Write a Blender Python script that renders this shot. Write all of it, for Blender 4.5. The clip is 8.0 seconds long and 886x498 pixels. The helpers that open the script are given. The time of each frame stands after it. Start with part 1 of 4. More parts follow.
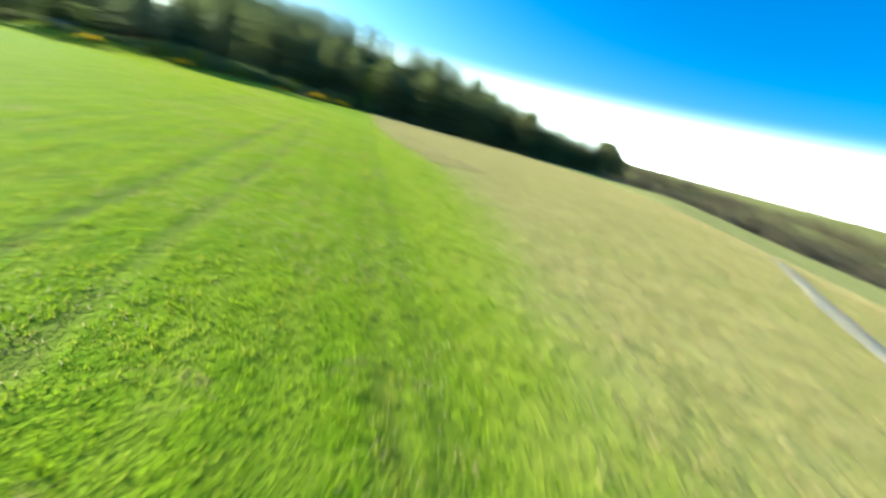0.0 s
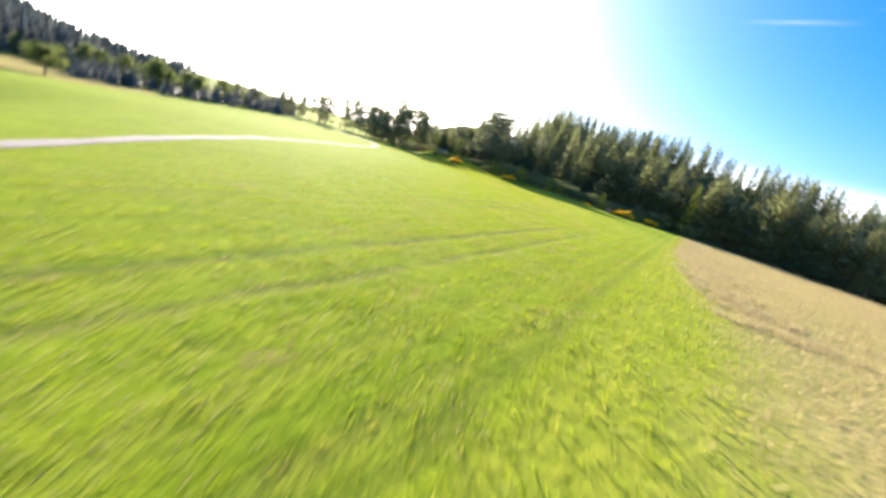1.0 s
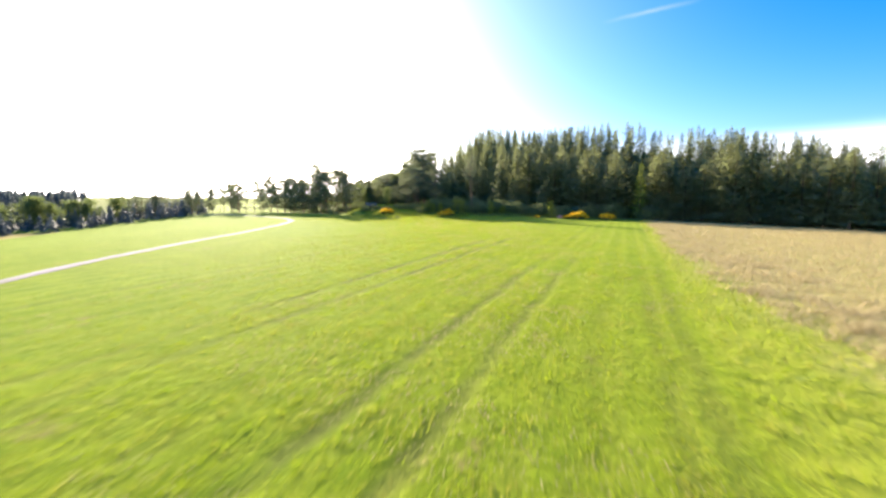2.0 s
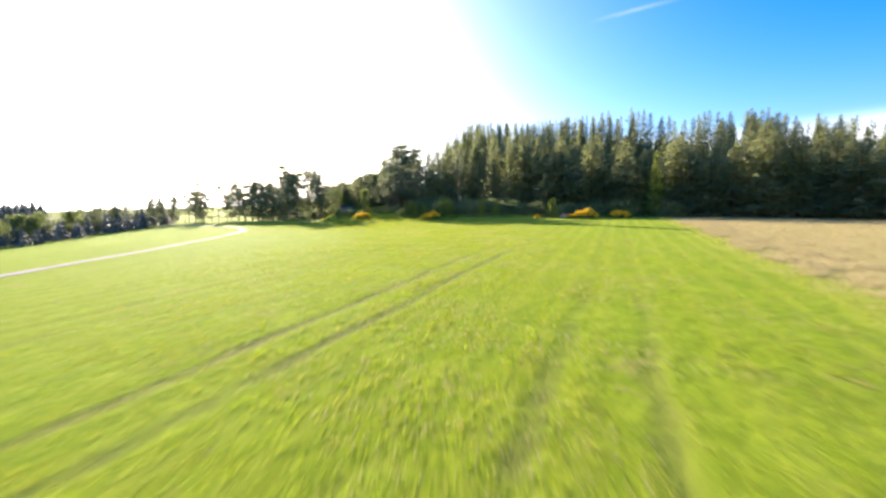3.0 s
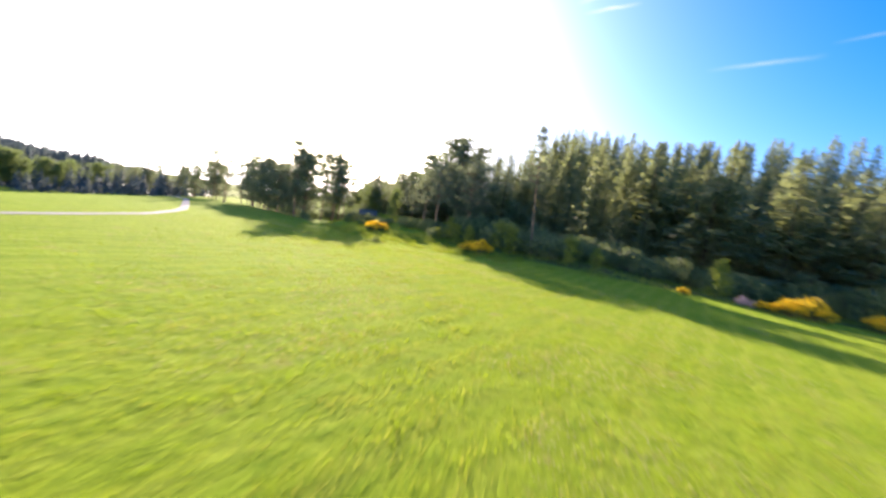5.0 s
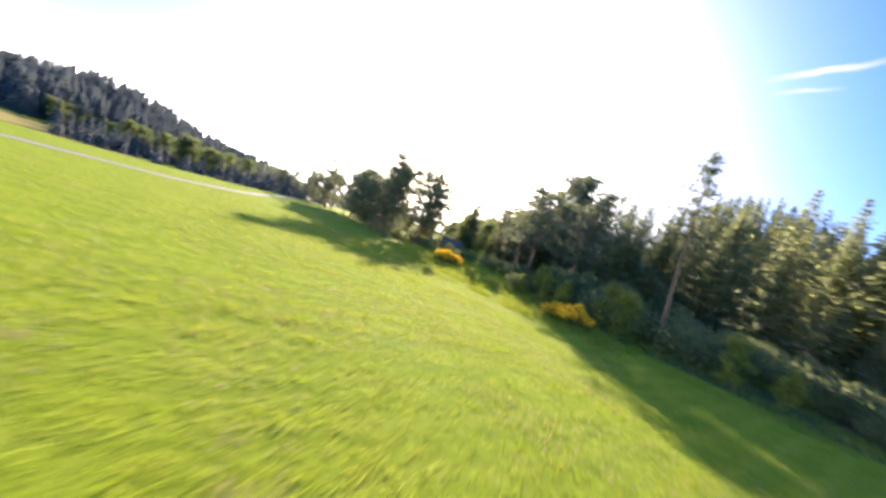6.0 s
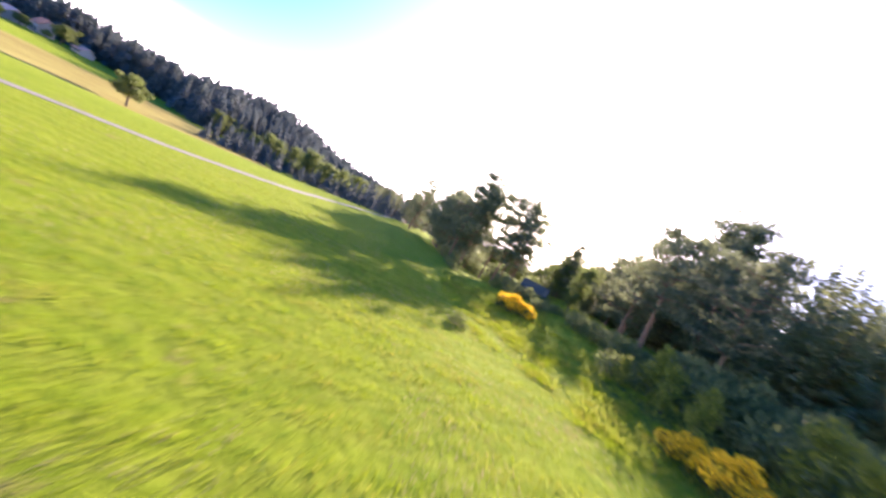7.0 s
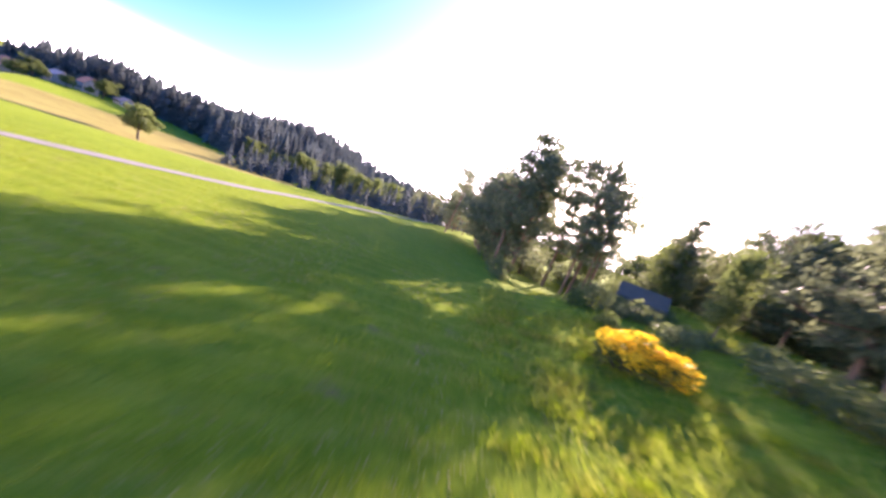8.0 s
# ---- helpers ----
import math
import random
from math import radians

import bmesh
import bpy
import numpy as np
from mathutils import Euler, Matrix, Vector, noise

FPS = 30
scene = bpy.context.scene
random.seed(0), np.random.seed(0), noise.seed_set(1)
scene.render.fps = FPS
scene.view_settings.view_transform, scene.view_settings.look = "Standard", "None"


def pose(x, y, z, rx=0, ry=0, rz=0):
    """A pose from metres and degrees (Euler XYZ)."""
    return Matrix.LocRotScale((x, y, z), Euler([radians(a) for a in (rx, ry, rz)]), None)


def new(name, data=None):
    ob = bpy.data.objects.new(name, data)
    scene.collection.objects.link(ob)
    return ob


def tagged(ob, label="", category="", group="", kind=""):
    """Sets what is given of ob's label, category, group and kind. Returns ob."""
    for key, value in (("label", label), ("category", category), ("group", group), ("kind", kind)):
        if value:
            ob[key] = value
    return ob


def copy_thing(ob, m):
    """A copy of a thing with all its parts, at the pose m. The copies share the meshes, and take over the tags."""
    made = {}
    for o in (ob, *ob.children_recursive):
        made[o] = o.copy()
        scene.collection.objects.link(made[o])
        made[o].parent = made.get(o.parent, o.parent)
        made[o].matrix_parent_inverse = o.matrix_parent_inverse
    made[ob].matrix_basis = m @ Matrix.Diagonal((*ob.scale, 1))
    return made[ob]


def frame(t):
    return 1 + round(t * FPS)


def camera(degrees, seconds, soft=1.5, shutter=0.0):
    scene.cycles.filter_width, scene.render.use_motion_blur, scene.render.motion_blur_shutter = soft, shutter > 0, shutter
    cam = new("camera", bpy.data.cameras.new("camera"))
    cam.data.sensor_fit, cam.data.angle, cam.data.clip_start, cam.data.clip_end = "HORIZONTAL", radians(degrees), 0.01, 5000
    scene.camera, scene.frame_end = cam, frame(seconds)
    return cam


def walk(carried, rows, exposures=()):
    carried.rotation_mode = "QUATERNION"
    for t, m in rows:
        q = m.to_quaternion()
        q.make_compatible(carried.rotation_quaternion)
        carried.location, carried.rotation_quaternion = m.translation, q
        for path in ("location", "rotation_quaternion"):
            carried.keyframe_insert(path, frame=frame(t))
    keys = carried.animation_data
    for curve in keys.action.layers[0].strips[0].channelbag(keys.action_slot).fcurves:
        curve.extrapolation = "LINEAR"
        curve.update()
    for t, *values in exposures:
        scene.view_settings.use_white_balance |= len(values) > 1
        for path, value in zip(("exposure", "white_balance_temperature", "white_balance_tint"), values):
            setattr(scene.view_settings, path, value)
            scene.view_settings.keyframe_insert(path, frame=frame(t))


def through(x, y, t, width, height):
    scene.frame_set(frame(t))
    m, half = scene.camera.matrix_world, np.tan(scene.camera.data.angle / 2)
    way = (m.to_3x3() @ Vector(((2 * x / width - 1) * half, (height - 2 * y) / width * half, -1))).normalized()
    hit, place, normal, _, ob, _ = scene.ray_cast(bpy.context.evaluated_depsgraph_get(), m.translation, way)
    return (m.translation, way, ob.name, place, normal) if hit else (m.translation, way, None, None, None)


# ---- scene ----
cam = camera(95.6, 8.0, 2.7, 0.5)
PATH = [
    (0.0, pose(-7.81, -35.50, 3.06, 71.66, -13.55, -34.28)),
    (0.1, pose(-7.15, -35.23, 3.08, 72.91, -15.96, -24.76)),
    (0.2, pose(-6.50, -34.96, 3.10, 73.73, -18.54, -15.16)),
    (0.3, pose(-5.87, -34.56, 3.12, 74.11, -24.21, -6.19)),
    (0.4, pose(-5.26, -34.00, 3.16, 73.64, -28.32, 2.85)),
    (0.5, pose(-4.65, -33.45, 3.19, 72.40, -32.31, 12.32)),
    (0.7, pose(-3.42, -32.11, 3.24, 72.64, -25.26, 13.66)),
    (1.0, pose(-1.94, -29.43, 3.29, 75.79, -15.64, 10.19)),
    (1.5, pose(-1.79, -24.20, 3.65, 82.02, -3.93, 3.80)),
    (3.0, pose(0.20, -7.60, 3.12, 83.36, 1.99, 0.40)),
    (3.5, pose(-0.00, 0.00, 3.01, 83.26, 1.35, -0.16)),
    (4.0, pose(0.12, 6.96, 3.24, 83.35, -0.56, 0.55)),
    (4.5, pose(0.93, 14.88, 3.43, 84.50, -4.03, 4.61)),
    (4.7, pose(1.11, 18.03, 3.39, 84.73, -5.50, 6.75)),
    (5.8, pose(1.68, 32.07, 2.73, 88.42, -18.03, 24.39)),
    (6.0, pose(1.52, 34.74, 2.74, 88.31, -20.22, 28.09)),
    (6.5, pose(0.55, 40.44, 3.18, 87.66, -25.02, 36.89)),
    (7.0, pose(-1.73, 46.06, 3.45, 86.77, -28.32, 45.18)),
    (7.5, pose(-5.93, 51.85, 3.15, 85.66, -27.76, 49.96)),
    (8.0, pose(-11.00, 57.29, 3.00, 84.32, -21.09, 53.11)),
]
walk(cam, PATH, ((0.0, 1.78, 6500, -22), (0.3, 1.86, 6600, -12), (0.5, 1.96, 6850, 9), (0.9, 2.04, 7000, 15), (3.0, 2.08, 7000, 18), (4.7, 2.12, 7000, 20), (6.5, 2.20, 6900, 31), (8.0, 2.40, 6850, 44)))

# ---- light ----
SUN_AZ, SUN_EL = 28.0, 17.2          # degrees left of +y, degrees up
world = bpy.data.worlds.new("sky")
scene.world = world
world.use_nodes = True
wn = world.node_tree.nodes
wl = world.node_tree.links
sky = wn.new("ShaderNodeTexSky")
sky.sky_type = "NISHITA"
sky.sun_disc = False
sky.sun_elevation = radians(SUN_EL)
sky.sun_rotation = radians(-SUN_AZ)
sky.altitude = 300
sky.air_density, sky.dust_density, sky.ozone_density = 1.0, 2.6, 5.0
wn["Background"].inputs["Strength"].default_value = 0.10
deep_blue = wn.new("ShaderNodeHueSaturation")
deep_blue.inputs["Saturation"].default_value = 1.38
deep_blue.inputs["Hue"].default_value = 0.512
wl.new(sky.outputs[0], deep_blue.inputs["Color"])
# white haze over the horizon, all the way round, overbright to fill the shade
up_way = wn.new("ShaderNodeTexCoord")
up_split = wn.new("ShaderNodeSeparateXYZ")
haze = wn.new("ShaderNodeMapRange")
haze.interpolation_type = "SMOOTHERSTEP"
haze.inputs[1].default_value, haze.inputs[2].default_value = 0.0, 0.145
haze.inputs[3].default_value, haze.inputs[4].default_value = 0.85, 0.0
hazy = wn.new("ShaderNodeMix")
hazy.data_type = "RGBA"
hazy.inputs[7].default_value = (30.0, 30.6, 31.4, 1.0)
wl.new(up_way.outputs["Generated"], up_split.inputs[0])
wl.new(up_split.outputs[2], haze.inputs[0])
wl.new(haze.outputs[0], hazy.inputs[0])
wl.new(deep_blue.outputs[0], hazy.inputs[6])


def sky_math(op, a, b=0.0):
    node = wn.new("ShaderNodeMath")
    node.operation = op
    for value, socket in zip((a, b), node.inputs):
        if isinstance(value, (int, float)):
            socket.default_value = value
        else:
            wl.new(value, socket)
    return node.outputs[0]


def sky_dot(way):
    node = wn.new("ShaderNodeVectorMath")
    node.operation = "DOT_PRODUCT"
    node.inputs[1].default_value = way
    wl.new(up_way.outputs["Generated"], node.inputs[0])
    return node.outputs["Value"]


def wisp(az, el, half_long, half_wide, slope, strength):
    """How much of a thin streak of cirrus there is in each direction of the sky."""
    a, e = radians(az), radians(el)
    out = Vector((-math.sin(a) * math.cos(e), math.cos(a) * math.cos(e), math.sin(e)))
    level = Vector((math.cos(a), math.sin(a), 0.0))
    rise = out.cross(level) * -1.0
    along_way = level * math.cos(radians(slope)) + rise * math.sin(radians(slope))
    across_way = rise * math.cos(radians(slope)) - level * math.sin(radians(slope))
    u, v = sky_dot(along_way), sky_math("ADD", sky_dot(across_way), sky_math("MULTIPLY", sky_math("SUBTRACT", cloud_noise.outputs["Fac"], 0.5), half_wide * 2.5))
    ends = sky_math("SUBTRACT", 1.0, sky_math("DIVIDE", sky_math("ABSOLUTE", u), math.sin(radians(half_long))))
    edge = sky_math("SUBTRACT", 1.0, sky_math("DIVIDE", sky_math("ABSOLUTE", v), half_wide))
    inside = sky_math("MULTIPLY", sky_math("MAXIMUM", ends, 0.0), sky_math("MAXIMUM", edge, 0.0))
    front = sky_math("GREATER_THAN", sky_dot(out), 0.5)
    return sky_math("MULTIPLY", sky_math("MULTIPLY", inside, front), strength)


cloud_noise = wn.new("ShaderNodeTexNoise")
cloud_noise.inputs["Scale"].default_value = 14.0
cloud_noise.inputs["Detail"].default_value = 5.0
wl.new(up_way.outputs["Generated"], cloud_noise.inputs["Vector"])
streaks = sky_math("ADD", wisp(-24.6, 21.4, 5.2, 0.006, 3.0, 0.25), wisp(-8.7, 29.7, 5.4, 0.007, 14.0, 0.95))
streaks = sky_math("ADD", streaks, wisp(-33.2, 22.8, 3.0, 0.004, 4.0, 0.14))
streaks = sky_math("MINIMUM", sky_math("ADD", streaks, wisp(-7.4, 27.8, 3.2, 0.005, 10.0, 0.55)), 0.8)
cloudy = wn.new("ShaderNodeMix")
cloudy.data_type = "RGBA"
cloudy.inputs[7].default_value = (3.2, 3.3, 3.4, 1.0)
wl.new(streaks, cloudy.inputs[0])
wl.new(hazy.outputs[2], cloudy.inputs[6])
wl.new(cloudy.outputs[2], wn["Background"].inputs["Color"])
sun_data = bpy.data.lights.new("sun", "SUN")
sun_data.energy, sun_data.angle, sun_data.color = 4.4, radians(0.6), (1.0, 0.92, 0.78)
sun = new("sun", sun_data)
sun_way = Vector((-math.sin(radians(SUN_AZ)) * math.cos(radians(SUN_EL)), math.cos(radians(SUN_AZ)) * math.cos(radians(SUN_EL)), math.sin(radians(SUN_EL))))
sun.matrix_world = Matrix.Translation(sun_way * 400) @ sun_way.to_track_quat("Z", "Y").to_matrix().to_4x4()


# ---- materials ----
class Nodes:
    """A short hand for building node materials."""

    def __init__(self, name):
        self.mat = bpy.data.materials.new(name)
        self.mat.use_nodes = True
        self.tree = self.mat.node_tree
        self.bsdf = self.tree.nodes["Principled BSDF"]
        self.out = self.tree.nodes["Material Output"]

    def n(self, kind, **props):
        node = self.tree.nodes.new(kind)
        for key, value in props.items():
            setattr(node, key, value)
        return node

    def put(self, value, socket):
        if isinstance(value, (int, float)):
            socket.default_value = value
        elif isinstance(value, tuple):
            socket.default_value = (*value, 1.0) if len(value) == 3 and len(socket.default_value) == 4 else value
        else:
            self.tree.links.new(value, socket)

    def math(self, op, a, b=0.0, c=0.0):
        node = self.n("ShaderNodeMath", operation=op)
        for value, socket in zip((a, b, c), node.inputs):
            self.put(value, socket)
        return node.outputs[0]

    def noise(self, scale, detail=4.0, rough=0.55, vector=None):
        node = self.n("ShaderNodeTexNoise", noise_dimensions="3D")
        node.inputs["Scale"].default_value = scale
        node.inputs["Detail"].default_value = detail
        node.inputs["Roughness"].default_value = rough
        self.put(vector if vector is not None else self.pos(), node.inputs["Vector"])
        return node.outputs["Fac"]

    def pos(self):
        return self.n("ShaderNodeNewGeometry").outputs["Position"]

    def ramp(self, value, lo, hi):
        node = self.n("ShaderNodeMapRange", interpolation_type="SMOOTHSTEP")
        self.put(value, node.inputs[0])
        node.inputs[1].default_value, node.inputs[2].default_value = lo, hi
        return node.outputs[0]

    def mix(self, fac, a, b, blend="MIX"):
        node = self.n("ShaderNodeMix", data_type="RGBA", blend_type=blend)
        self.put(fac, node.inputs[0])
        self.put(a, node.inputs[6])
        self.put(b, node.inputs[7])
        return node.outputs[2]

    def bump(self, height, strength, distance):
        node = self.n("ShaderNodeBump")
        node.inputs["Strength"].default_value = strength
        node.inputs["Distance"].default_value = distance
        self.put(height, node.inputs["Height"])
        self.tree.links.new(node.outputs[0], self.bsdf.inputs["Normal"])

    def done(self, color, rough=0.8, gloss=0.3):
        self.put(color, self.bsdf.inputs["Base Color"])
        self.put(rough, self.bsdf.inputs["Roughness"])
        self.bsdf.inputs["Specular IOR Level"].default_value = gloss
        return self.mat

    def leafy(self, color, through, share):
        """Adds light that shines through thin leaves."""
        self.put(color, self.bsdf.inputs["Base Color"])
        self.bsdf.inputs["Roughness"].default_value = 0.6
        self.bsdf.inputs["Specular IOR Level"].default_value = 0.25
        thin = self.n("ShaderNodeBsdfTranslucent")
        self.put(through, thin.inputs["Color"])
        both = self.n("ShaderNodeMixShader")
        both.inputs[0].default_value = share
        self.tree.links.new(self.bsdf.outputs[0], both.inputs[1])
        self.tree.links.new(thin.outputs[0], both.inputs[2])
        self.tree.links.new(both.outputs[0], self.out.inputs["Surface"])
        return self.mat


def leaf_material(name, dark, light, through, share=0.4, scale=0.6):
    k = Nodes(name)
    island = k.n("ShaderNodeNewGeometry").outputs["Random Per Island"]
    each = k.n("ShaderNodeObjectInfo").outputs["Random"]
    tone = k.math("ADD", k.math("MULTIPLY", island, 0.5), k.math("MULTIPLY", k.noise(scale, 2.0), 0.5))
    col = k.mix(tone, dark, light)
    tint = k.mix(k.math("MULTIPLY", each, 0.45), col, tuple(0.5 * (a + b) * c for a, b, c in zip(dark, light, (1.25, 0.95, 0.8))))
    return k.leafy(tint, k.mix(island, through, light), share)


def grass_material(name):
    """Mown grass: each blade its own tone, with yellowed and deep green patches."""
    k = Nodes(name)
    island = k.n("ShaderNodeNewGeometry").outputs["Random Per Island"]
    col = k.mix(k.ramp(island, 0.05, 0.55), (0.060, 0.118, 0.006), (0.205, 0.300, 0.012))
    col = k.mix(k.ramp(island, 0.62, 1.0), col, (0.390, 0.470, 0.040))
    patch = k.math("ADD", k.math("MULTIPLY", k.noise(0.8, 5.0, 0.65), 0.75), k.math("MULTIPLY", island, 0.25))
    col = k.mix(k.math("MULTIPLY", k.ramp(patch, 0.47, 0.60), 0.75), col, (0.310, 0.262, 0.060))
    lush = k.noise(0.47, 4.0, 0.6)
    col = k.mix(k.math("MULTIPLY", k.ramp(lush, 0.54, 0.68), 0.55), col, (0.075, 0.225, 0.010))
    shine = k.mix(0.5, k.mix(k.math("MULTIPLY", k.ramp(patch, 0.47, 0.60), 0.6), (0.345, 0.430, 0.014), (0.380, 0.330, 0.060)), col)
    return k.leafy(col, shine, 0.5)


def bark_material(name, dark, light):
    k = Nodes(name)
    sep = k.n("ShaderNodeMapping", vector_type="POINT")
    k.put(k.n("ShaderNodeTexCoord").outputs["Object"], sep.inputs["Vector"])
    sep.inputs["Scale"].default_value = (6.0, 6.0, 1.2)
    plates = k.noise(2.0, 6.0, 0.65, sep.outputs[0])
    col = k.mix(plates, dark, light)
    k.bump(plates, 0.6, 0.03)
    return k.done(col, 0.9, 0.15)


EDGE_A, EDGE_B = 9.27, 0.423          # the field's boundary: x = A + B * y
RUTS = (-6.35, -4.7, -13.0, -11.4)    # wheel tracks, metres in from that boundary


def ground_material():
    k = Nodes("field_ground")
    where = k.pos()
    sep = k.n("ShaderNodeSeparateXYZ")
    k.put(where, sep.inputs[0])
    x, y = sep.outputs[0], sep.outputs[1]
    across = k.math("DIVIDE", k.math("SUBTRACT", k.math("SUBTRACT", x, EDGE_A), k.math("MULTIPLY", y, EDGE_B)), 1.086)
    wob = k.math("MULTIPLY", k.math("SUBTRACT", k.noise(0.35, 5.0, 0.6), 0.5), 1.1)
    across_w = k.math("ADD", across, wob)
    # mown green sward: broad tone, blotches, fine blades
    broad, blotch, fine, tuft = k.noise(0.05, 3.0), k.noise(0.55, 5.0, 0.6), k.noise(9.0, 4.0, 0.7), k.noise(2.4, 5.0, 0.65)
    green = k.mix(k.ramp(blotch, 0.3, 0.7), (0.128, 0.205, 0.009), (0.215, 0.290, 0.015))
    green = k.mix(k.math("MULTIPLY", k.ramp(broad, 0.35, 0.7), 0.5), green, (0.225, 0.265, 0.018))
    green = k.mix(k.math("MULTIPLY", k.ramp(fine, 0.45, 0.70), 0.5), green, (0.062, 0.108, 0.006))
    green = k.mix(k.math("MULTIPLY", k.ramp(k.noise(34.0, 3.0, 0.7), 0.45, 0.65), 0.55), green, (0.060, 0.105, 0.006))
    green = k.mix(k.math("MULTIPLY", k.ramp(tuft, 0.50, 0.66), 0.45), green, (0.090, 0.165, 0.008))
    green = k.mix(k.math("MULTIPLY", k.ramp(tuft, 0.48, 0.34), 0.35), green, (0.255, 0.310, 0.030))
    dry = k.math("MULTIPLY", k.ramp(k.noise(0.9, 6.0, 0.7), 0.60, 0.74), 0.55)
    green = k.mix(dry, green, (0.300, 0.240, 0.075))
    bare = k.math("MULTIPLY", k.ramp(k.noise(0.42, 7.0, 0.72), 0.585, 0.66), k.ramp(fine, 0.35, 0.6))
    green = k.mix(k.math("MULTIPLY", bare, 0.85), green, (0.230, 0.160, 0.070))
    # rows left by the mower, along the boundary
    rows = k.math("SINE", k.math("MULTIPLY", across_w, 5.2))
    green = k.mix(k.math("MULTIPLY", k.ramp(rows, 0.0, 1.0), 0.5), green, (0.220, 0.270, 0.026))
    # wheel tracks, in pairs
    sway = k.math("MULTIPLY", k.math("SUBTRACT", k.noise(0.06, 2.0), 0.5), 0.5)
    rut = None
    for offset, deep in [(-0.5, 0.4), (-1.15, 0.4), (-2.5, 0.25), (RUTS[0], 0.75), (RUTS[1], 0.6), (RUTS[2], 0.95), (RUTS[3], 0.8), (-19.0, 0.4), (-20.7, 0.4)]:
        near = k.math("ABSOLUTE", k.math("SUBTRACT", k.math("ADD", across, k.math("ADD", sway, k.math("MULTIPLY", wob, 0.5))), offset))
        line = k.math("MULTIPLY", k.math("SUBTRACT", 1.0, k.ramp(near, 0.03, 0.36)), deep)
        if offset > -7:
            line = k.math("MULTIPLY", line, k.math("SUBTRACT", 1.0, k.math("MULTIPLY", k.ramp(y, -6.0, 8.0), 0.7)))
        else:
            line = k.math("MULTIPLY", k.math("MULTIPLY", line, k.math("SUBTRACT", 1.0, k.math("MULTIPLY", k.ramp(y, 10.0, 24.0), 0.8))), k.math("ADD", 0.3, k.math("MULTIPLY", k.ramp(y, -14.0, 2.0), 0.7)))
        rut = line if rut is None else k.math("MAXIMUM", rut, line)
    worn = k.math("MULTIPLY", rut, k.ramp(k.noise(0.4, 6.0, 0.7), 0.28, 0.56))
    green = k.mix(k.math("MULTIPLY", worn, 0.9), green, k.mix(fine, (0.030, 0.050, 0.008), (0.150, 0.130, 0.050)))
    # lush uncut margin
    margin = k.mix(k.noise(1.3, 5.0, 0.65), (0.135, 0.205, 0.012), (0.310, 0.320, 0.036))
    # dry pale meadow
    straw = k.mix(k.ramp(k.noise(0.8, 6.0, 0.7), 0.3, 0.75), (0.272, 0.230, 0.072), (0.392, 0.346, 0.126))
    straw = k.mix(k.math("MULTIPLY", k.ramp(k.noise(0.16, 4.0), 0.40, 0.68), 0.65), straw, (0.265, 0.262, 0.066))
    straw = k.mix(k.math("MULTIPLY", k.ramp(k.noise(3.5, 5.0, 0.75), 0.62, 0.8), 0.5), straw, (0.470, 0.425, 0.220))
    # wood floor
    floor_ = k.mix(k.noise(0.9, 6.0, 0.7), (0.030, 0.042, 0.012), (0.085, 0.075, 0.035))
    width = k.n("ShaderNodeAttribute", attribute_name="margin").outputs["Fac"]
    col = k.mix(k.ramp(across_w, -0.35, 0.35), green, margin)
    dryness = k.ramp(k.math("SUBTRACT", k.math("ADD", across_w, k.math("MULTIPLY", wob, 3.0)), width), -1.8, 2.4)
    col = k.mix(dryness, col, straw)
    tan = k.mix(k.ramp(k.noise(0.08, 5.0, 0.6), 0.35, 0.7), (0.235, 0.155, 0.062), (0.310, 0.235, 0.080))
    far_straw = k.n("ShaderNodeAttribute", attribute_name="far_straw").outputs["Fac"]
    col = k.mix(k.ramp(k.math("ADD", far_straw, k.math("MULTIPLY", wob, 0.15)), 0.35, 0.65), col, tan)
    wood = k.n("ShaderNodeAttribute", attribute_name="wood").outputs["Fac"]
    col = k.mix(k.ramp(k.math("ADD", wood, k.math("MULTIPLY", wob, 0.25)), 0.3, 0.7), col, floor_)
    height = k.math("ADD", k.math("MULTIPLY", fine, 0.7), k.math("ADD", k.math("ADD", k.math("MULTIPLY", blotch, 0.5), k.math("MULTIPLY", tuft, 1.2)), k.math("MULTIPLY", worn, -0.6)))
    k.bump(height, 0.8, 0.12)
    k.bsdf.inputs["Sheen Weight"].default_value = 0.12
    k.bsdf.inputs["Sheen Roughness"].default_value = 0.5
    k.put(k.mix(dryness, (0.70, 0.90, 0.15), (0.72, 0.66, 0.28)), k.bsdf.inputs["Sheen Tint"])
    return k.done(col, 0.95, 0.02)


MAT_GROUND = ground_material()
MAT_SPRUCE = leaf_material("spruce_needles", (0.098, 0.120, 0.078), (0.250, 0.272, 0.138), (0.34, 0.39, 0.12), 0.5)
MAT_PINE = leaf_material("pine_needles", (0.070, 0.095, 0.060), (0.165, 0.195, 0.105), (0.20, 0.23, 0.11), 0.5)
MAT_LEAF = leaf_material("broad_leaves", (0.055, 0.085, 0.025), (0.150, 0.190, 0.060), (0.19, 0.24, 0.06), 0.5)
MAT_LIME = leaf_material("young_leaves", (0.100, 0.150, 0.020), (0.230, 0.270, 0.050), (0.26, 0.30, 0.05), 0.5)
MAT_YOUNG = leaf_material("young_needles", (0.150, 0.200, 0.040), (0.320, 0.390, 0.090), (0.40, 0.47, 0.10), 0.55)
MAT_SHRUB = leaf_material("shrub_leaves", (0.062, 0.088, 0.034), (0.175, 0.210, 0.082), (0.20, 0.25, 0.08), 0.45)
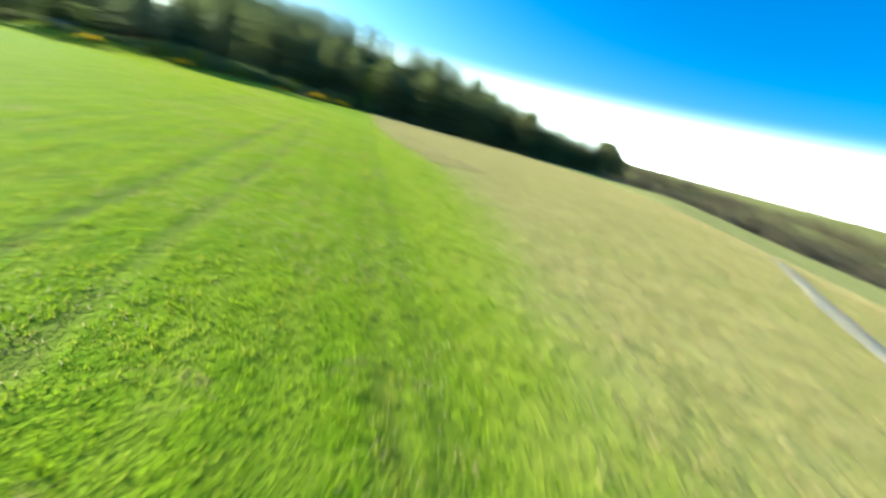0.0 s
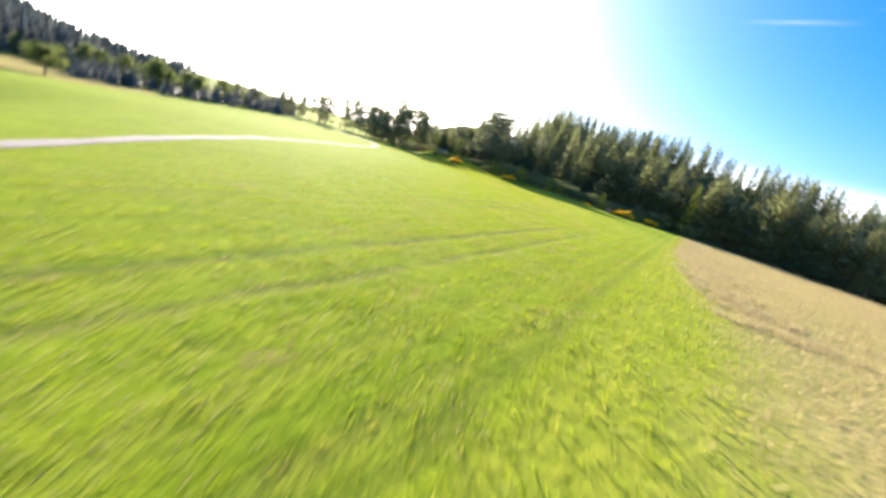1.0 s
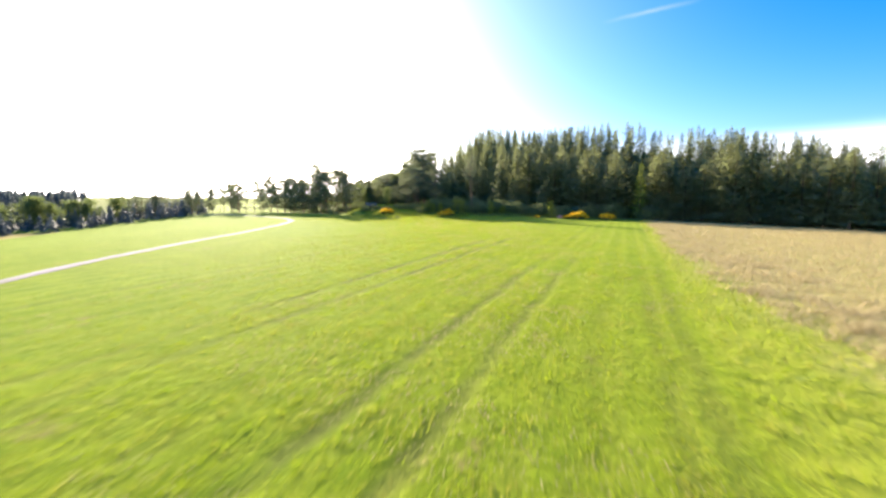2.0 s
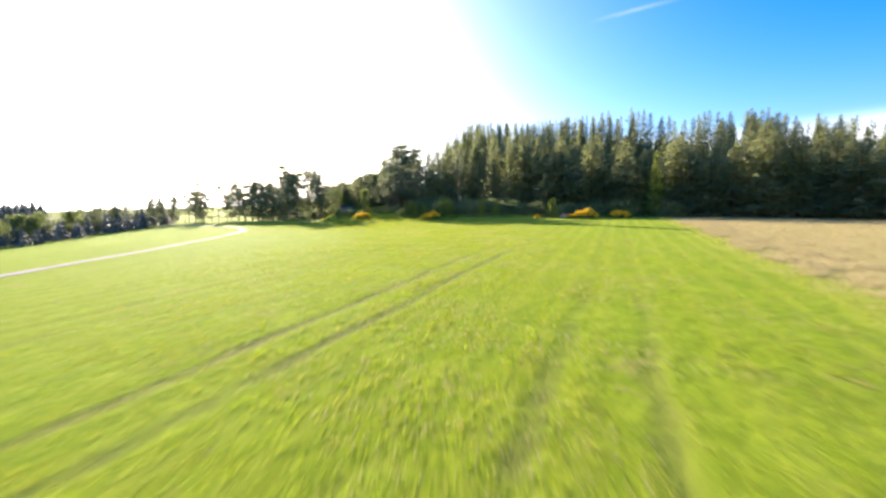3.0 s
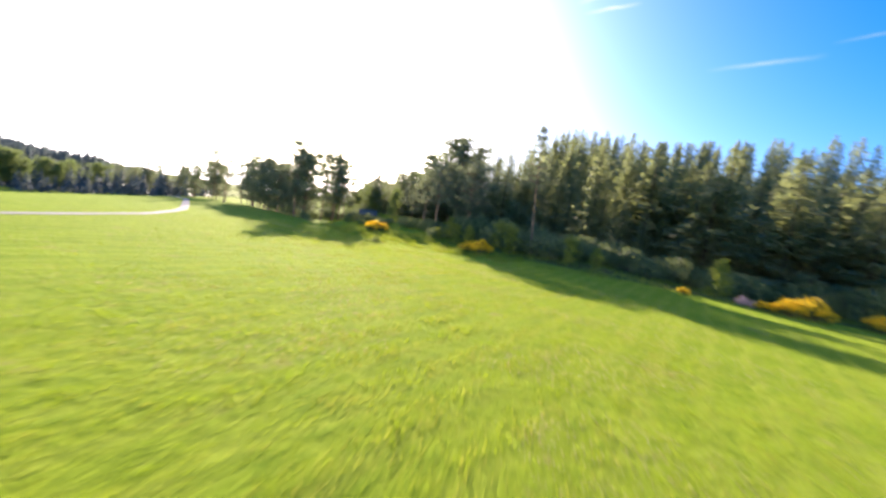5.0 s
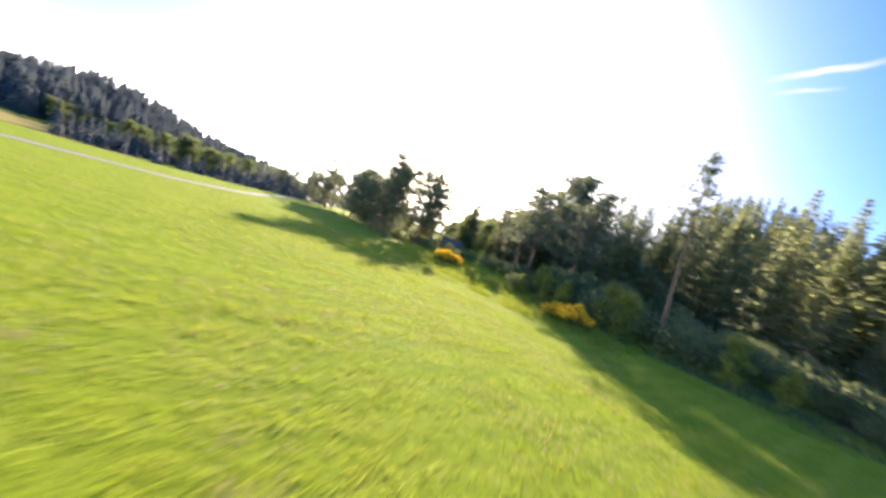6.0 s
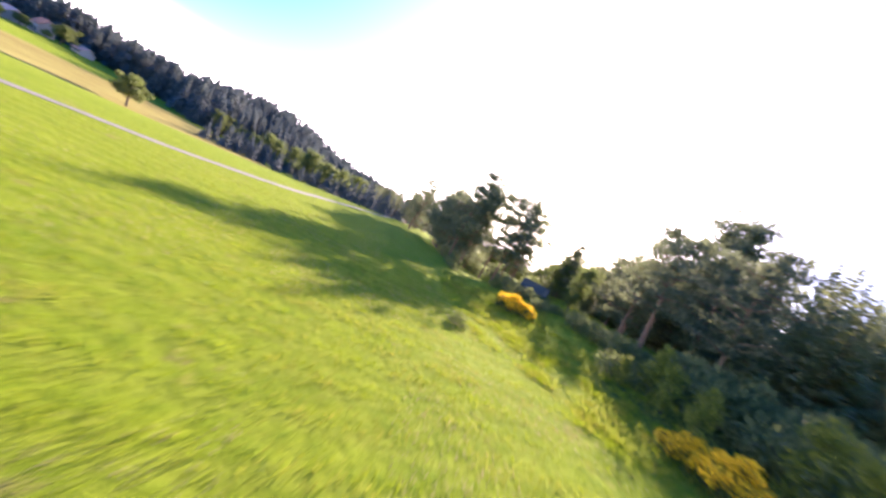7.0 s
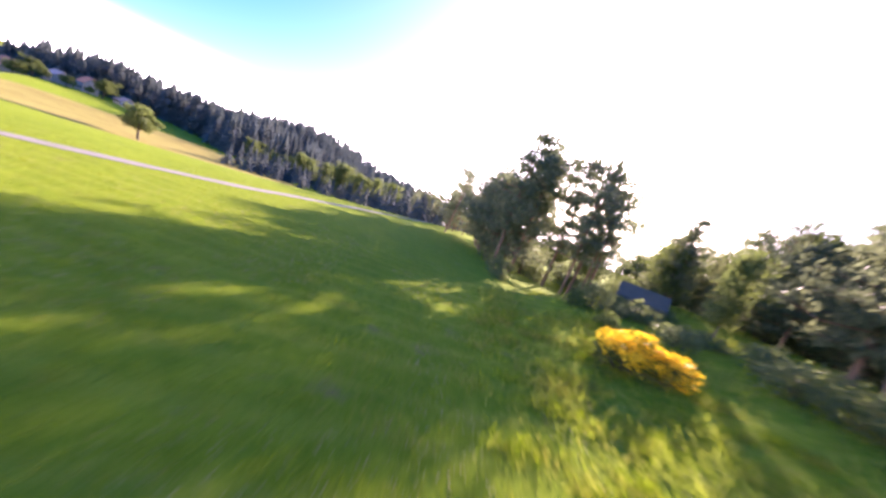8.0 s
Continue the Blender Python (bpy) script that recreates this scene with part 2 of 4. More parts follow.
MAT_GORSE = leaf_material("gorse_spines", (0.035, 0.055, 0.012), (0.095, 0.115, 0.025), (0.10, 0.12, 0.02), 0.3)
MAT_FLOWER = leaf_material("gorse_flowers", (0.66, 0.40, 0.012), (0.84, 0.60, 0.030), (0.82, 0.58, 0.03), 0.35)
MAT_OLIVE = leaf_material("olive_leaves", (0.095, 0.108, 0.045), (0.215, 0.215, 0.095), (0.23, 0.23, 0.09), 0.5)
MAT_PALE = leaf_material("pale_blossom", (0.300, 0.220, 0.190), (0.620, 0.500, 0.480), (0.60, 0.48, 0.45), 0.4)
# needles of the far woods, with the blue haze of distance put into the colour
MAT_FAR = leaf_material("hazed_far_needles", (0.062, 0.080, 0.088), (0.140, 0.168, 0.160), (0.14, 0.17, 0.14), 0.40)
MAT_TWIGS = leaf_material("brown_twigs", (0.075, 0.062, 0.042), (0.190, 0.160, 0.105), (0.16, 0.13, 0.08), 0.3)
MAT_BARK = bark_material("spruce_bark", (0.060, 0.045, 0.035), (0.170, 0.130, 0.100))
MAT_PINE_BARK = bark_material("pine_bark", (0.110, 0.070, 0.048), (0.300, 0.190, 0.120))
MAT_GRASS = grass_material("grass_blades")
MAT_WEED = leaf_material("weed_leaves", (0.095, 0.150, 0.015), (0.250, 0.285, 0.045), (0.27, 0.33, 0.03), 0.5, 0.8)
MAT_DRY = leaf_material("dry_stalks", (0.280, 0.225, 0.088), (0.500, 0.430, 0.225), (0.42, 0.36, 0.16), 0.3, 0.8)


def gravel_material():
    k = Nodes("track_gravel")
    stone = k.noise(14.0, 5.0, 0.7)
    col = k.mix(stone, (0.21, 0.185, 0.165), (0.36, 0.32, 0.285))
    col = k.mix(k.math("MULTIPLY", k.ramp(k.noise(0.5, 4.0), 0.5, 0.7), 0.35), col, (0.20, 0.22, 0.07))
    k.bump(stone, 0.5, 0.03)
    return k.done(col, 0.95, 0.2)


def plain_material(name, a, b, scale=3.0, rough=0.8):
    k = Nodes(name)
    grain = k.noise(scale, 5.0, 0.65)
    k.bump(grain, 0.25, 0.02)
    return k.done(k.mix(grain, a, b), rough, 0.3)


MAT_GRAVEL = gravel_material()
MAT_WALL = plain_material("render_wall", (0.34, 0.31, 0.27), (0.46, 0.43, 0.38))
MAT_TILE = plain_material("roof_tiles", (0.34, 0.15, 0.09), (0.50, 0.25, 0.16), 2.0)
MAT_GREYROOF = plain_material("roof_sheet", (0.56, 0.37, 0.30), (0.66, 0.48, 0.40), 1.0, 0.9)
MAT_PANE = plain_material("window_pane", (0.02, 0.025, 0.03), (0.04, 0.045, 0.05), 1.0, 0.1)
MAT_HUT = plain_material("hut_boards", (0.055, 0.050, 0.048), (0.11, 0.10, 0.095), 5.0)
MAT_HUTROOF = plain_material("hut_roof", (0.055, 0.060, 0.048), (0.095, 0.105, 0.085), 2.0, 0.95)


# ---- mesh helpers ----


def mesh_of(name, verts, faces, material):
    """A mesh from vertices and faces of one size."""
    verts, faces = np.asarray(verts, dtype=np.float32), np.asarray(faces, dtype=np.int32)
    me = bpy.data.meshes.new(name)
    size = faces.shape[1]
    me.vertices.add(len(verts))
    me.vertices.foreach_set("co", verts.ravel())
    me.loops.add(faces.size)
    me.loops.foreach_set("vertex_index", faces.ravel())
    me.polygons.add(len(faces))
    me.polygons.foreach_set("loop_start", np.arange(0, faces.size, size, dtype=np.int32))
    me.update(calc_edges=True)
    me.validate()
    me.materials.append(material)
    return me


def part(name, me, parent, label=""):
    ob = new(name, me)
    ob.parent = parent
    return tagged(ob, label) if label else ob


def root(name, m, label, category, group="", kind=""):
    ob = new(name)
    ob.empty_display_size = 0.3
    ob.matrix_basis = m
    return tagged(ob, label, category, group, kind)


def tube(points, radii, sides=7):
    """A tapered tube along points."""
    verts, faces = [], []
    for i, (p, r) in enumerate(zip(points, radii)):
        a = np.array(points[min(i + 1, len(points) - 1)]) - np.array(points[max(i - 1, 0)])
        a = a / (np.linalg.norm(a) + 1e-9)
        u = np.cross(a, (0.3, 1.0, 0.1))
        u /= np.linalg.norm(u)
        v = np.cross(a, u)
        for s in range(sides):
            w = 2 * math.pi * s / sides
            verts.append(np.array(p) + r * (math.cos(w) * u + math.sin(w) * v))
    for i in range(len(points) - 1):
        for s in range(sides):
            t = (s + 1) % sides
            faces.append((i * sides + s, i * sides + t, (i + 1) * sides + t, (i + 1) * sides + s))
    return verts, faces


def join(pieces):
    verts, faces, n = [], [], 0
    for v, f in pieces:
        verts.append(np.asarray(v, dtype=np.float32))
        faces.append(np.asarray(f, dtype=np.int32) + n)
        n += len(v)
    return np.concatenate(verts), np.concatenate(faces)


def sprays(centres, ways, lengths, widths, ups):
    """Thin pointed leaves or twigs: two triangles each, bent along the middle."""
    c, w, u = np.asarray(centres), np.asarray(ways), np.asarray(ups)
    side = np.cross(w, u)
    side /= np.linalg.norm(side, axis=1, keepdims=True) + 1e-9
    ln, wd = np.asarray(lengths)[:, None], np.asarray(widths)[:, None]
    tip = c + w * ln
    mid = c + w * ln * 0.45
    verts = np.stack([c, mid + side * wd, tip, mid - side * wd], 1).reshape(-1, 3)
    base = np.arange(len(c))[:, None] * 4
    faces = base + np.array([[0, 1, 2, 3]])
    return verts, faces


def unit(v):
    return v / (np.linalg.norm(v, axis=1, keepdims=True) + 1e-9)


# ---- the lie of the land ----
WOOD_EDGE = ((-30, 92), (-24, 74), (-15, 67.5), (-2, 62.5), (10, 58.5), (21, 55.3), (30, 53.2), (38, 47), (50, 34), (64, 25), (95, 24), (160, 44), (260, 90))


def smooth(v, a, b):
    u = np.clip((v - a) / (b - a), 0, 1)
    return u * u * (3 - 2 * u)


def wood_depth(x, y):
    """How far a place lies inside the wood, in metres (below 0: outside)."""
    ex, ey = np.array([p[0] for p in WOOD_EDGE]), np.array([p[1] for p in WOOD_EDGE])
    return (y - np.interp(x, ex, ey)) * 0.85


def wavy(x, y):
    return 0.5 * np.sin(x * 0.061 + 1.3) * np.cos(y * 0.047) + 0.25 * np.sin(x * 0.17 + y * 0.11) + 0.12 * np.sin(x * 0.43 - y * 0.37)


CREST_Y, CREST_X = (-60, -24, -16, -7, 11, 30, 45, 60, 80, 110, 200), (-10, -19, -23, -28, -35, -37, -39.5, -44, -56, -76, -130)


def ground_z(x, y):
    x, y = np.asarray(x, dtype=float), np.asarray(y, dtype=float)
    r = np.hypot(x, y)
    right = np.logaddexp(0, (x - 30) / 8) * 8
    z = -0.030 * right * (1 - 0.5 * smooth(right, 60, 300)) - 7.0 * smooth(right, 45, 140)
    s = (np.interp(y, CREST_Y, CREST_X) - x) * 0.95
    left = np.logaddexp(0, s / 4) * 4
    z = z - 8.0 * np.tanh(left / 66) * (1 + 1.3 * (1 - smooth(y, -8, 24)))
    deep = wood_depth(x, y)
    z = z + 2.5 * smooth(deep, -6, 17) * (1 - smooth(x, 2, 26)) * smooth(x, -52, -26)
    z = z + 7.0 * smooth(deep, 26, 62) * smooth(x, -8, 6)
    z = z + wavy(x, y) * (0.10 + 0.7 * smooth(r, 120, 320))
    # wooded hills far off
    az = np.degrees(np.arctan2(-x, y))
    hill = 20 * np.exp(-((az - 64) / 9) ** 2) + 10 * np.exp(-((az - 80) / 12) ** 2) + 3 * np.exp(-((az - 45) / 12) ** 2) + 14 * np.exp(-((np.abs(az) - 160) / 40) ** 2)
    start = 190 + 65 * smooth(az, 66, 74) + 60 * smooth(-az, 0, 30)
    z = z + hill * smooth(r - start, 0, 200) + 22 * smooth(r, 700, 1700)
    brink = np.interp(x, (-60, 0, 7, 15.5, 20, 27.5, 38, 65, 120, 300), (-140, -48, -36.5, -32.5, -28, -20.5, -12, 2, 16, 40))
    past = np.logaddexp(0, ((brink - y) * 0.8 - 2.0) / 1.2) * 1.2
    z = z - 10.0 * (1 - np.exp(-0.19 * past / 10.0))
    z = z + 2.6 * np.exp(-((y - 45) / 36) ** 2) * smooth(-x, 118, 235)
    return z


def margin_width(y):
    """Width of the lush strip between the mown field and the dry meadow."""
    return 1.0 + 2.5 * np.exp(-((np.asarray(y) + 18) / 14) ** 2)


def gz(x, y):
    return float(ground_z(x, y))


def ground():
    def axis(lo, hi, step):
        core = np.arange(lo, hi + step, step)
        out, d, v = [], step, hi + step
        while v < 2600:
            d *= 1.16
            v += d
            out.append(v)
        back, d, v = [], step, lo
        while v > -2600:
            d *= 1.16
            v -= d
            back.append(v)
        return np.array(back[::-1] + list(core) + out)

    xs, ys = axis(-110, 110, 1.0), axis(-60, 120, 1.0)
    gx, gy = np.meshgrid(xs, ys)
    verts = np.stack([gx, gy, ground_z(gx, gy)], -1).reshape(-1, 3)
    nx, ny = len(xs), len(ys)
    i = (np.arange(ny - 1)[:, None] * nx + np.arange(nx - 1)[None]).ravel()
    me = mesh_of("ground", verts, np.stack([i, i + 1, i + nx + 1, i + nx], 1), MAT_GROUND)
    me.polygons.foreach_set("use_smooth", np.ones(len(me.polygons), dtype=bool))
    px, py = verts[:, 0], verts[:, 1]
    az = np.degrees(np.arctan2(-px, py))
    r = np.hypot(px, py)
    wood = smooth(wood_depth(px, py), -1.0, 1.5) * (1 - 0.75 * smooth(-px, 3, 12))
    wood = np.maximum(wood, smooth(r - 195 - 65 * smooth(az, 66, 74), 0, 25) * smooth(np.abs(az), 30, 40))
    far = smooth(-px, 102, 112) * (1 - smooth(-px, 168, 180)) * smooth(py - 0.25 * (-px - 120), 6, 22) * (1 - smooth(py, 84, 98))
    wide = margin_width(py)
    for name, values in (("wood", wood), ("far_straw", far), ("margin", wide)):
        at = me.attributes.new(name, "FLOAT", "POINT")
        at.data.foreach_set("value", values.astype(np.float32))
    return tagged(new("ground", me), "rolling green meadow beside pale dry grassland, rising to woods", "ground", kind="structure")


ground()


def ribbon(points, half, lift, cuts=6):
    """A flat strip laid over the land along points, slightly crowned."""
    pts = np.array(points, dtype=float)
    steps = np.concatenate([[0], np.cumsum(np.hypot(*np.diff(pts, axis=0).T))])
    at = np.arange(0, steps[-1], 1.0)
    line = np.stack([np.interp(at, steps, pts[:, 0]), np.interp(at, steps, pts[:, 1])], 1)
    for _ in range(12):
        line[1:-1] = 0.25 * line[:-2] + 0.5 * line[1:-1] + 0.25 * line[2:]
    way = np.gradient(line, axis=0)
    way /= np.linalg.norm(way, axis=1, keepdims=True)
    side = np.stack([way[:, 1], -way[:, 0]], 1)
    verts = []
    for c in range(cuts + 1):
        u = 2 * c / cuts - 1
        edge = half * (1 + 0.12 * np.sin(at * 0.9 + 3 * u) + 0.08 * np.sin(at * 2.3)) * u
        p = line + side * edge[:, None]
        z = ground_z(p[:, 0], p[:, 1]) + lift * (1 - u * u) + 0.02
        verts.append(np.column_stack([p, z]))
    verts = np.stack(verts, 1).reshape(-1, 3)
    n = cuts + 1
    i = (np.arange(len(line) - 1)[:, None] * n + np.arange(cuts)[None]).ravel()
    return verts, np.stack([i, i + 1, i + n + 1, i + n], 1)


v, f = ribbon(((-2, -70), (-8, -42), (-13.8, -29), (-17, -20), (-20.4, -8), (-22.8, 2), (-24.2, 13), (-25.0, 25), (-26.4, 38), (-28.8, 50), (-34.6, 60), (-42.6, 69), (-53, 80), (-64, 92), (-80, 106), (-110, 128)), 0.46, 0.05)
tagged(new("farm_track", mesh_of("farm_track", v, f, MAT_GRAVEL)), "pale gravel farm track curving across the green field", "track", kind="structure")
v, f = ribbon(((-12, -56), (-4, -43), (4, -37), (10.3, -33.9), (15.5, -31.6), (24, -28.4), (40, -25)), 0.42, 0.05)
tagged(new("gravel_road", mesh_of("gravel_road", v, f, MAT_GRAVEL)), "pale gravel road along the end of the dry meadow", "road", kind="structure")


# ---- trees ----
def spruce_mesh(seed, tall=14.0, wide=2.6, whorls=24, bare=0.10):
    g = np.random.default_rng(seed)
    lean = g.normal(0, 0.012, 2)
    spine = [(lean[0] * z, lean[1] * z, z) for z in np.linspace(-0.3, tall, 9)]
    trunk = tube(spine, np.linspace(0.17, 0.012, 9) * tall / 12, 7)
    c, w, ln, wd, up = [], [], [], [], []
    for i in range(whorls):
        u = i / (whorls - 1)
        z = tall * (bare + (0.985 - bare) * u ** 0.93)
        reach = 1.08 * wide * (1 - u) ** 0.76 * g.uniform(0.72, 1.15) + 0.24
        arms = int(8 - 3 * u + g.integers(0, 2))
        for b in range(arms):
            a = 2 * math.pi * (b + g.uniform(-0.3, 0.3)) / arms + i * 1.1
            long = reach * g.uniform(0.7, 1.15)
            rise = 0.25 - 0.55 * (1 - u) + g.normal(0, 0.1)
            steps = max(2, int(long / 0.42))
            out = np.array((math.cos(a), math.sin(a), 0.0))
            for s in range(steps):
                d = (s + 0.35) / steps
                p = np.array((lean[0] * z, lean[1] * z, z)) + out * long * d + np.array((0, 0, rise * long * d + 0.22 * long * d * d))
                for sgn in (-1, 1):
                    turn = a + sgn * g.uniform(0.45, 1.05)
                    way = np.array((math.cos(turn), math.sin(turn), g.uniform(-0.55, 0.15)))
                    c.append(p)
                    w.append(way / np.linalg.norm(way))
                    ln.append((0.62 * long * (1 - 0.45 * d) / steps ** 0.35) * g.uniform(0.7, 1.2) + 0.12)
                    wd.append(0.13 + 0.09 * g.random())
                    up.append((g.normal(0, 0.4), g.normal(0, 0.4), 1.0))
            end = np.array((lean[0] * z, lean[1] * z, z)) + out * long * 0.75 + np.array((0, 0, rise * long * 0.75))
            c.append(end)
            w.append(out)
            ln.append(long * 0.36)
            wd.append(0.10)
            up.append((0.0, 0.2, 1.0))
    for a in range(3):
        c.append((lean[0] * tall, lean[1] * tall, tall * 0.955))
        w.append((0.12 * math.cos(a * 2.1), 0.12 * math.sin(a * 2.1), 0.98))
        ln.append(tall * 0.055)
        wd.append(0.05)
        up.append((math.cos(a * 2.1 + 1), math.sin(a * 2.1 + 1), 0.1))
    return trunk, sprays(c, w, ln, wd, up)


def tufts(g, centre, size, count, leaf, broad, flat=0.7):
    """Leaves in a loose clump."""
    p = unit(g.normal(size=(count, 3))) * g.random((count, 1)) ** 0.45
    where = np.asarray(centre) + p * np.array((size, size, size * flat))
    way = unit(p * 0.8 + g.normal(0, 0.6, (count, 3)) + np.array((0, 0, 0.25)))
    return where, way, leaf * g.uniform(0.6, 1.3, count), broad * g.uniform(0.7, 1.3, count), g.normal(size=(count, 3)) + np.array((0, 0, 0.6))


def branching_tree(seed, tall, bare, wide, limbs, clump, leaves, leaf, broad, thick=0.2, flat=0.6, rise=0.35, skew=0.0, ragged=0.35, tiers=0):
    """A trunk with limbs that carry clumps of leaves."""
    g = np.random.default_rng(seed)
    bend = g.normal(0, 0.35, (2, 2))
    zs = np.linspace(-0.3, tall * 0.93, 9)
    spine = [np.array((bend[0, 0] * math.sin(z / tall * 2.2) + bend[1, 0] * (z / tall) ** 2 + skew * z, bend[0, 1] * math.sin(z / tall * 2.6) + bend[1, 1] * (z / tall) ** 2, z)) for z in zs]
    wood = [tube(spine, np.linspace(thick, thick * 0.16, 9), 8)]
    fol = []
    for i in range(limbs):
        u = (i + g.uniform(0, 0.8)) / limbs
        z = tall * (bare + (0.93 - bare) * u)
        base = np.array([np.interp(z, zs, [s[q] for s in spine]) for q in range(3)])
        a = i * 2.4 + g.uniform(-0.4, 0.4)
        shape = math.sin(math.pi * min(0.97, 0.25 + 0.72 * u)) ** 0.6
        if tiers:
            u = (int(u * tiers) + g.uniform(0.0, 0.25)) / tiers
            z = tall * (bare + (0.95 - bare) * u)
            base = np.array([np.interp(z, zs, [s[q] for s in spine]) for q in range(3)])
            shape = 0.25 + 0.75 * (1 - u) ** 0.8 if rise < 0.12 else 0.30 + 0.75 * math.sin(math.pi * (0.25 + 0.62 * u)) ** 1.5
        long = wide * shape * g.uniform(1 - ragged, 1 + 0.5 * ragged)
        end = base + np.array((math.cos(a), math.sin(a), 0)) * long + np.array((0, 0, rise * long * g.uniform(0.4, 1.3)))
        mid = 0.5 * (base + end) + np.array((0, 0, g.uniform(-0.12, 0.18) * long))
        wood.append(tube([base, mid, end], [thick * 0.36 * (1.1 - 0.6 * u), thick * 0.22 * (1.1 - 0.6 * u), thick * 0.07], 5))
        for d, grow in ((0.45, 0.75), (0.75, 1.0), (1.0, 0.95)):
            at = base + (end - base) * d + g.normal(0, 0.18 * clump, 3)
            fol.append(tufts(g, at, clump * grow * g.uniform(0.75, 1.2), leaves, leaf, broad, flat))
    fol.append(tufts(g, spine[-1] + np.array((0, 0, 0.2)), clump, int(leaves * 1.4), leaf, broad, 0.8))
    joined = [np.concatenate(q) for q in zip(*fol)]
    return join(wood), sprays(*joined)


def shrub_mesh(seed, tall, wide, clumps, leaves, leaf, broad):
    g = np.random.default_rng(seed)
    wood, fol = [], []
    for i in range(clumps):
        a, d = i * 2.4, wide * math.sqrt((i + 0.5) / clumps)
        top = np.array((math.cos(a) * d, math.sin(a) * d, tall * (1 - 0.55 * (d / wide) ** 2) * g.uniform(0.55, 0.95)))
        wood.append(tube([np.array((top[0] * 0.2, top[1] * 0.2, -0.1)), top * np.array((0.6, 0.6, 0.5)), top], [0.035, 0.022, 0.008], 4))
        fol.append(tufts(g, top * np.array((1, 1, 0.92)), 0.36 * wide * g.uniform(0.7, 1.2), leaves, leaf, broad, 0.8))
        fol.append(tufts(g, top * np.array((0.9, 0.9, 0.45)), 0.36 * wide, leaves // 2, leaf, broad, 0.9))
    joined = [np.concatenate(q) for q in zip(*fol)]
    return join(wood), sprays(*joined)


def at(x, y, turn=0.0, size=1.0, high=None, sink=0.05):
    high = size if high is None else high
    return Matrix.Translation((x, y, gz(x, y) - sink)) @ Matrix.Rotation(turn, 4, "Z") @ Matrix.Diagonal((size, size, high, 1.0))


class Kind:
    """A kind of plant with several grown forms, built once each and then copied."""

    def __init__(self, name, forms, woods, leaves, label, category, group="", names=("trunk", "crown")):
        self.name, self.forms, self.woods, self.leaves = name, forms, woods, leaves
        self.label, self.category, self.group, self.names = label, category, group, names
        self.first = [None] * len(forms)
        self.count = 0

    def plant(self, x, y, size=1.0, high=None, label="", form=None):
        i = self.count % len(self.forms) if form is None else form
        self.count += 1
        turn = random.uniform(0, 6.28)
        m = at(x, y, turn, size, high)
        if self.first[i] is None:
            wood, crown = self.forms[i]
            ob = root(self.name, Matrix.Identity(4), self.label, self.category, self.group)
            part(self.names[0], mesh_of(self.names[0], *wood, self.woods), ob)
            part(self.names[1], mesh_of(self.names[1], *crown, self.leaves), ob)
            ob.matrix_basis = m
            self.first[i] = ob
        else:
            ob = copy_thing(self.first[i], Matrix.Identity(4))
            ob.matrix_basis = m
        if label:
            tagged(ob, label)
        return ob


SPRUCE = Kind("spruce_tree", [spruce_mesh(s, 14.0, w, n, b) for s, w, n, b in ((1, 2.9, 36, 0.07), (2, 3.3, 35, 0.10), (3, 2.6, 38, 0.06), (4, 3.1, 35, 0.13), (5, 2.8, 36, 0.08), (6, 3.5, 35, 0.05))], MAT_BARK, MAT_SPRUCE, "tall dark green spruce standing in the wood", "tree", "spruces of the wood")
PINE = Kind("scots_pine", [branching_tree(20 + i, 11.0, b, w, n, c, 38 if i > 2 else 44, 0.46, 0.085, 0.16, 0.5, 0.16, ragged=0.65) for i, (b, w, n, c) in enumerate(((0.13, 3.3, 26, 0.95), (0.20, 3.0, 23, 0.9), (0.10, 3.6, 29, 1.0)))] + [branching_tree(23 + i, 11.0, b, w, n, 0.58, lv, 0.40, 0.065, 0.16, 0.34, 0.16, ragged=0.9, tiers=t) for i, (b, w, n, t, lv) in enumerate(((0.44, 2.6, 22, 6, 22), (0.30, 3.1, 34, 9, 28)))] + [branching_tree(27, 11.0, 0.52, 1.55, 28, 0.38, 13, 0.34, 0.06, 0.13, 0.32, 0.02, ragged=0.5, tiers=8), branching_tree(29, 11.0, 0.14, 3.1, 46, 0.62, 34, 0.40, 0.07, 0.17, 0.45, 0.10, ragged=0.75, tiers=10)], MAT_PINE_BARK, MAT_PINE, "backlit pine with a bare lower trunk and ragged crown", "tree", "pines on the rise")
BROAD = Kind("leafy_tree", [branching_tree(40 + i, 6.0, 0.16, 2.2, 19, 0.85, 62, 0.28, 0.085, 0.11, 0.7, 0.6, ragged=0.7) for i in range(3)], MAT_BARK, MAT_LEAF, "low leafy tree at the wood's edge", "tree", "leafy trees at the edge")
OLIVE = Kind("spring_tree", [branching_tree(50 + i, 6.0, 0.2, 1.5, 24, 0.62, 70, 0.22, 0.07, 0.10, 0.8, 0.6, ragged=0.6) for i in range(2)], MAT_BARK, MAT_OLIVE, "tall brownish olive tree just coming into leaf", "tree", "brownish trees along the wood")
SHRUB = Kind("grey_shrub", [shrub_mesh(60 + i, 1.9, 1.3, 11, 46, 0.26, 0.06) for i in range(3)], MAT_BARK, MAT_SHRUB, "dull grey-green shrub at the foot of the wood", "shrub", "shrubs at the wood's edge", ("branchwork", "foliage"))
BUSH = Kind("low_bush", [shrub_mesh(66, 1.9, 1.3, 11, 60, 0.22, 0.06)], MAT_BARK, MAT_LEAF, "small dark green bush standing in the grass", "bush", "", ("branchwork", "foliage"))
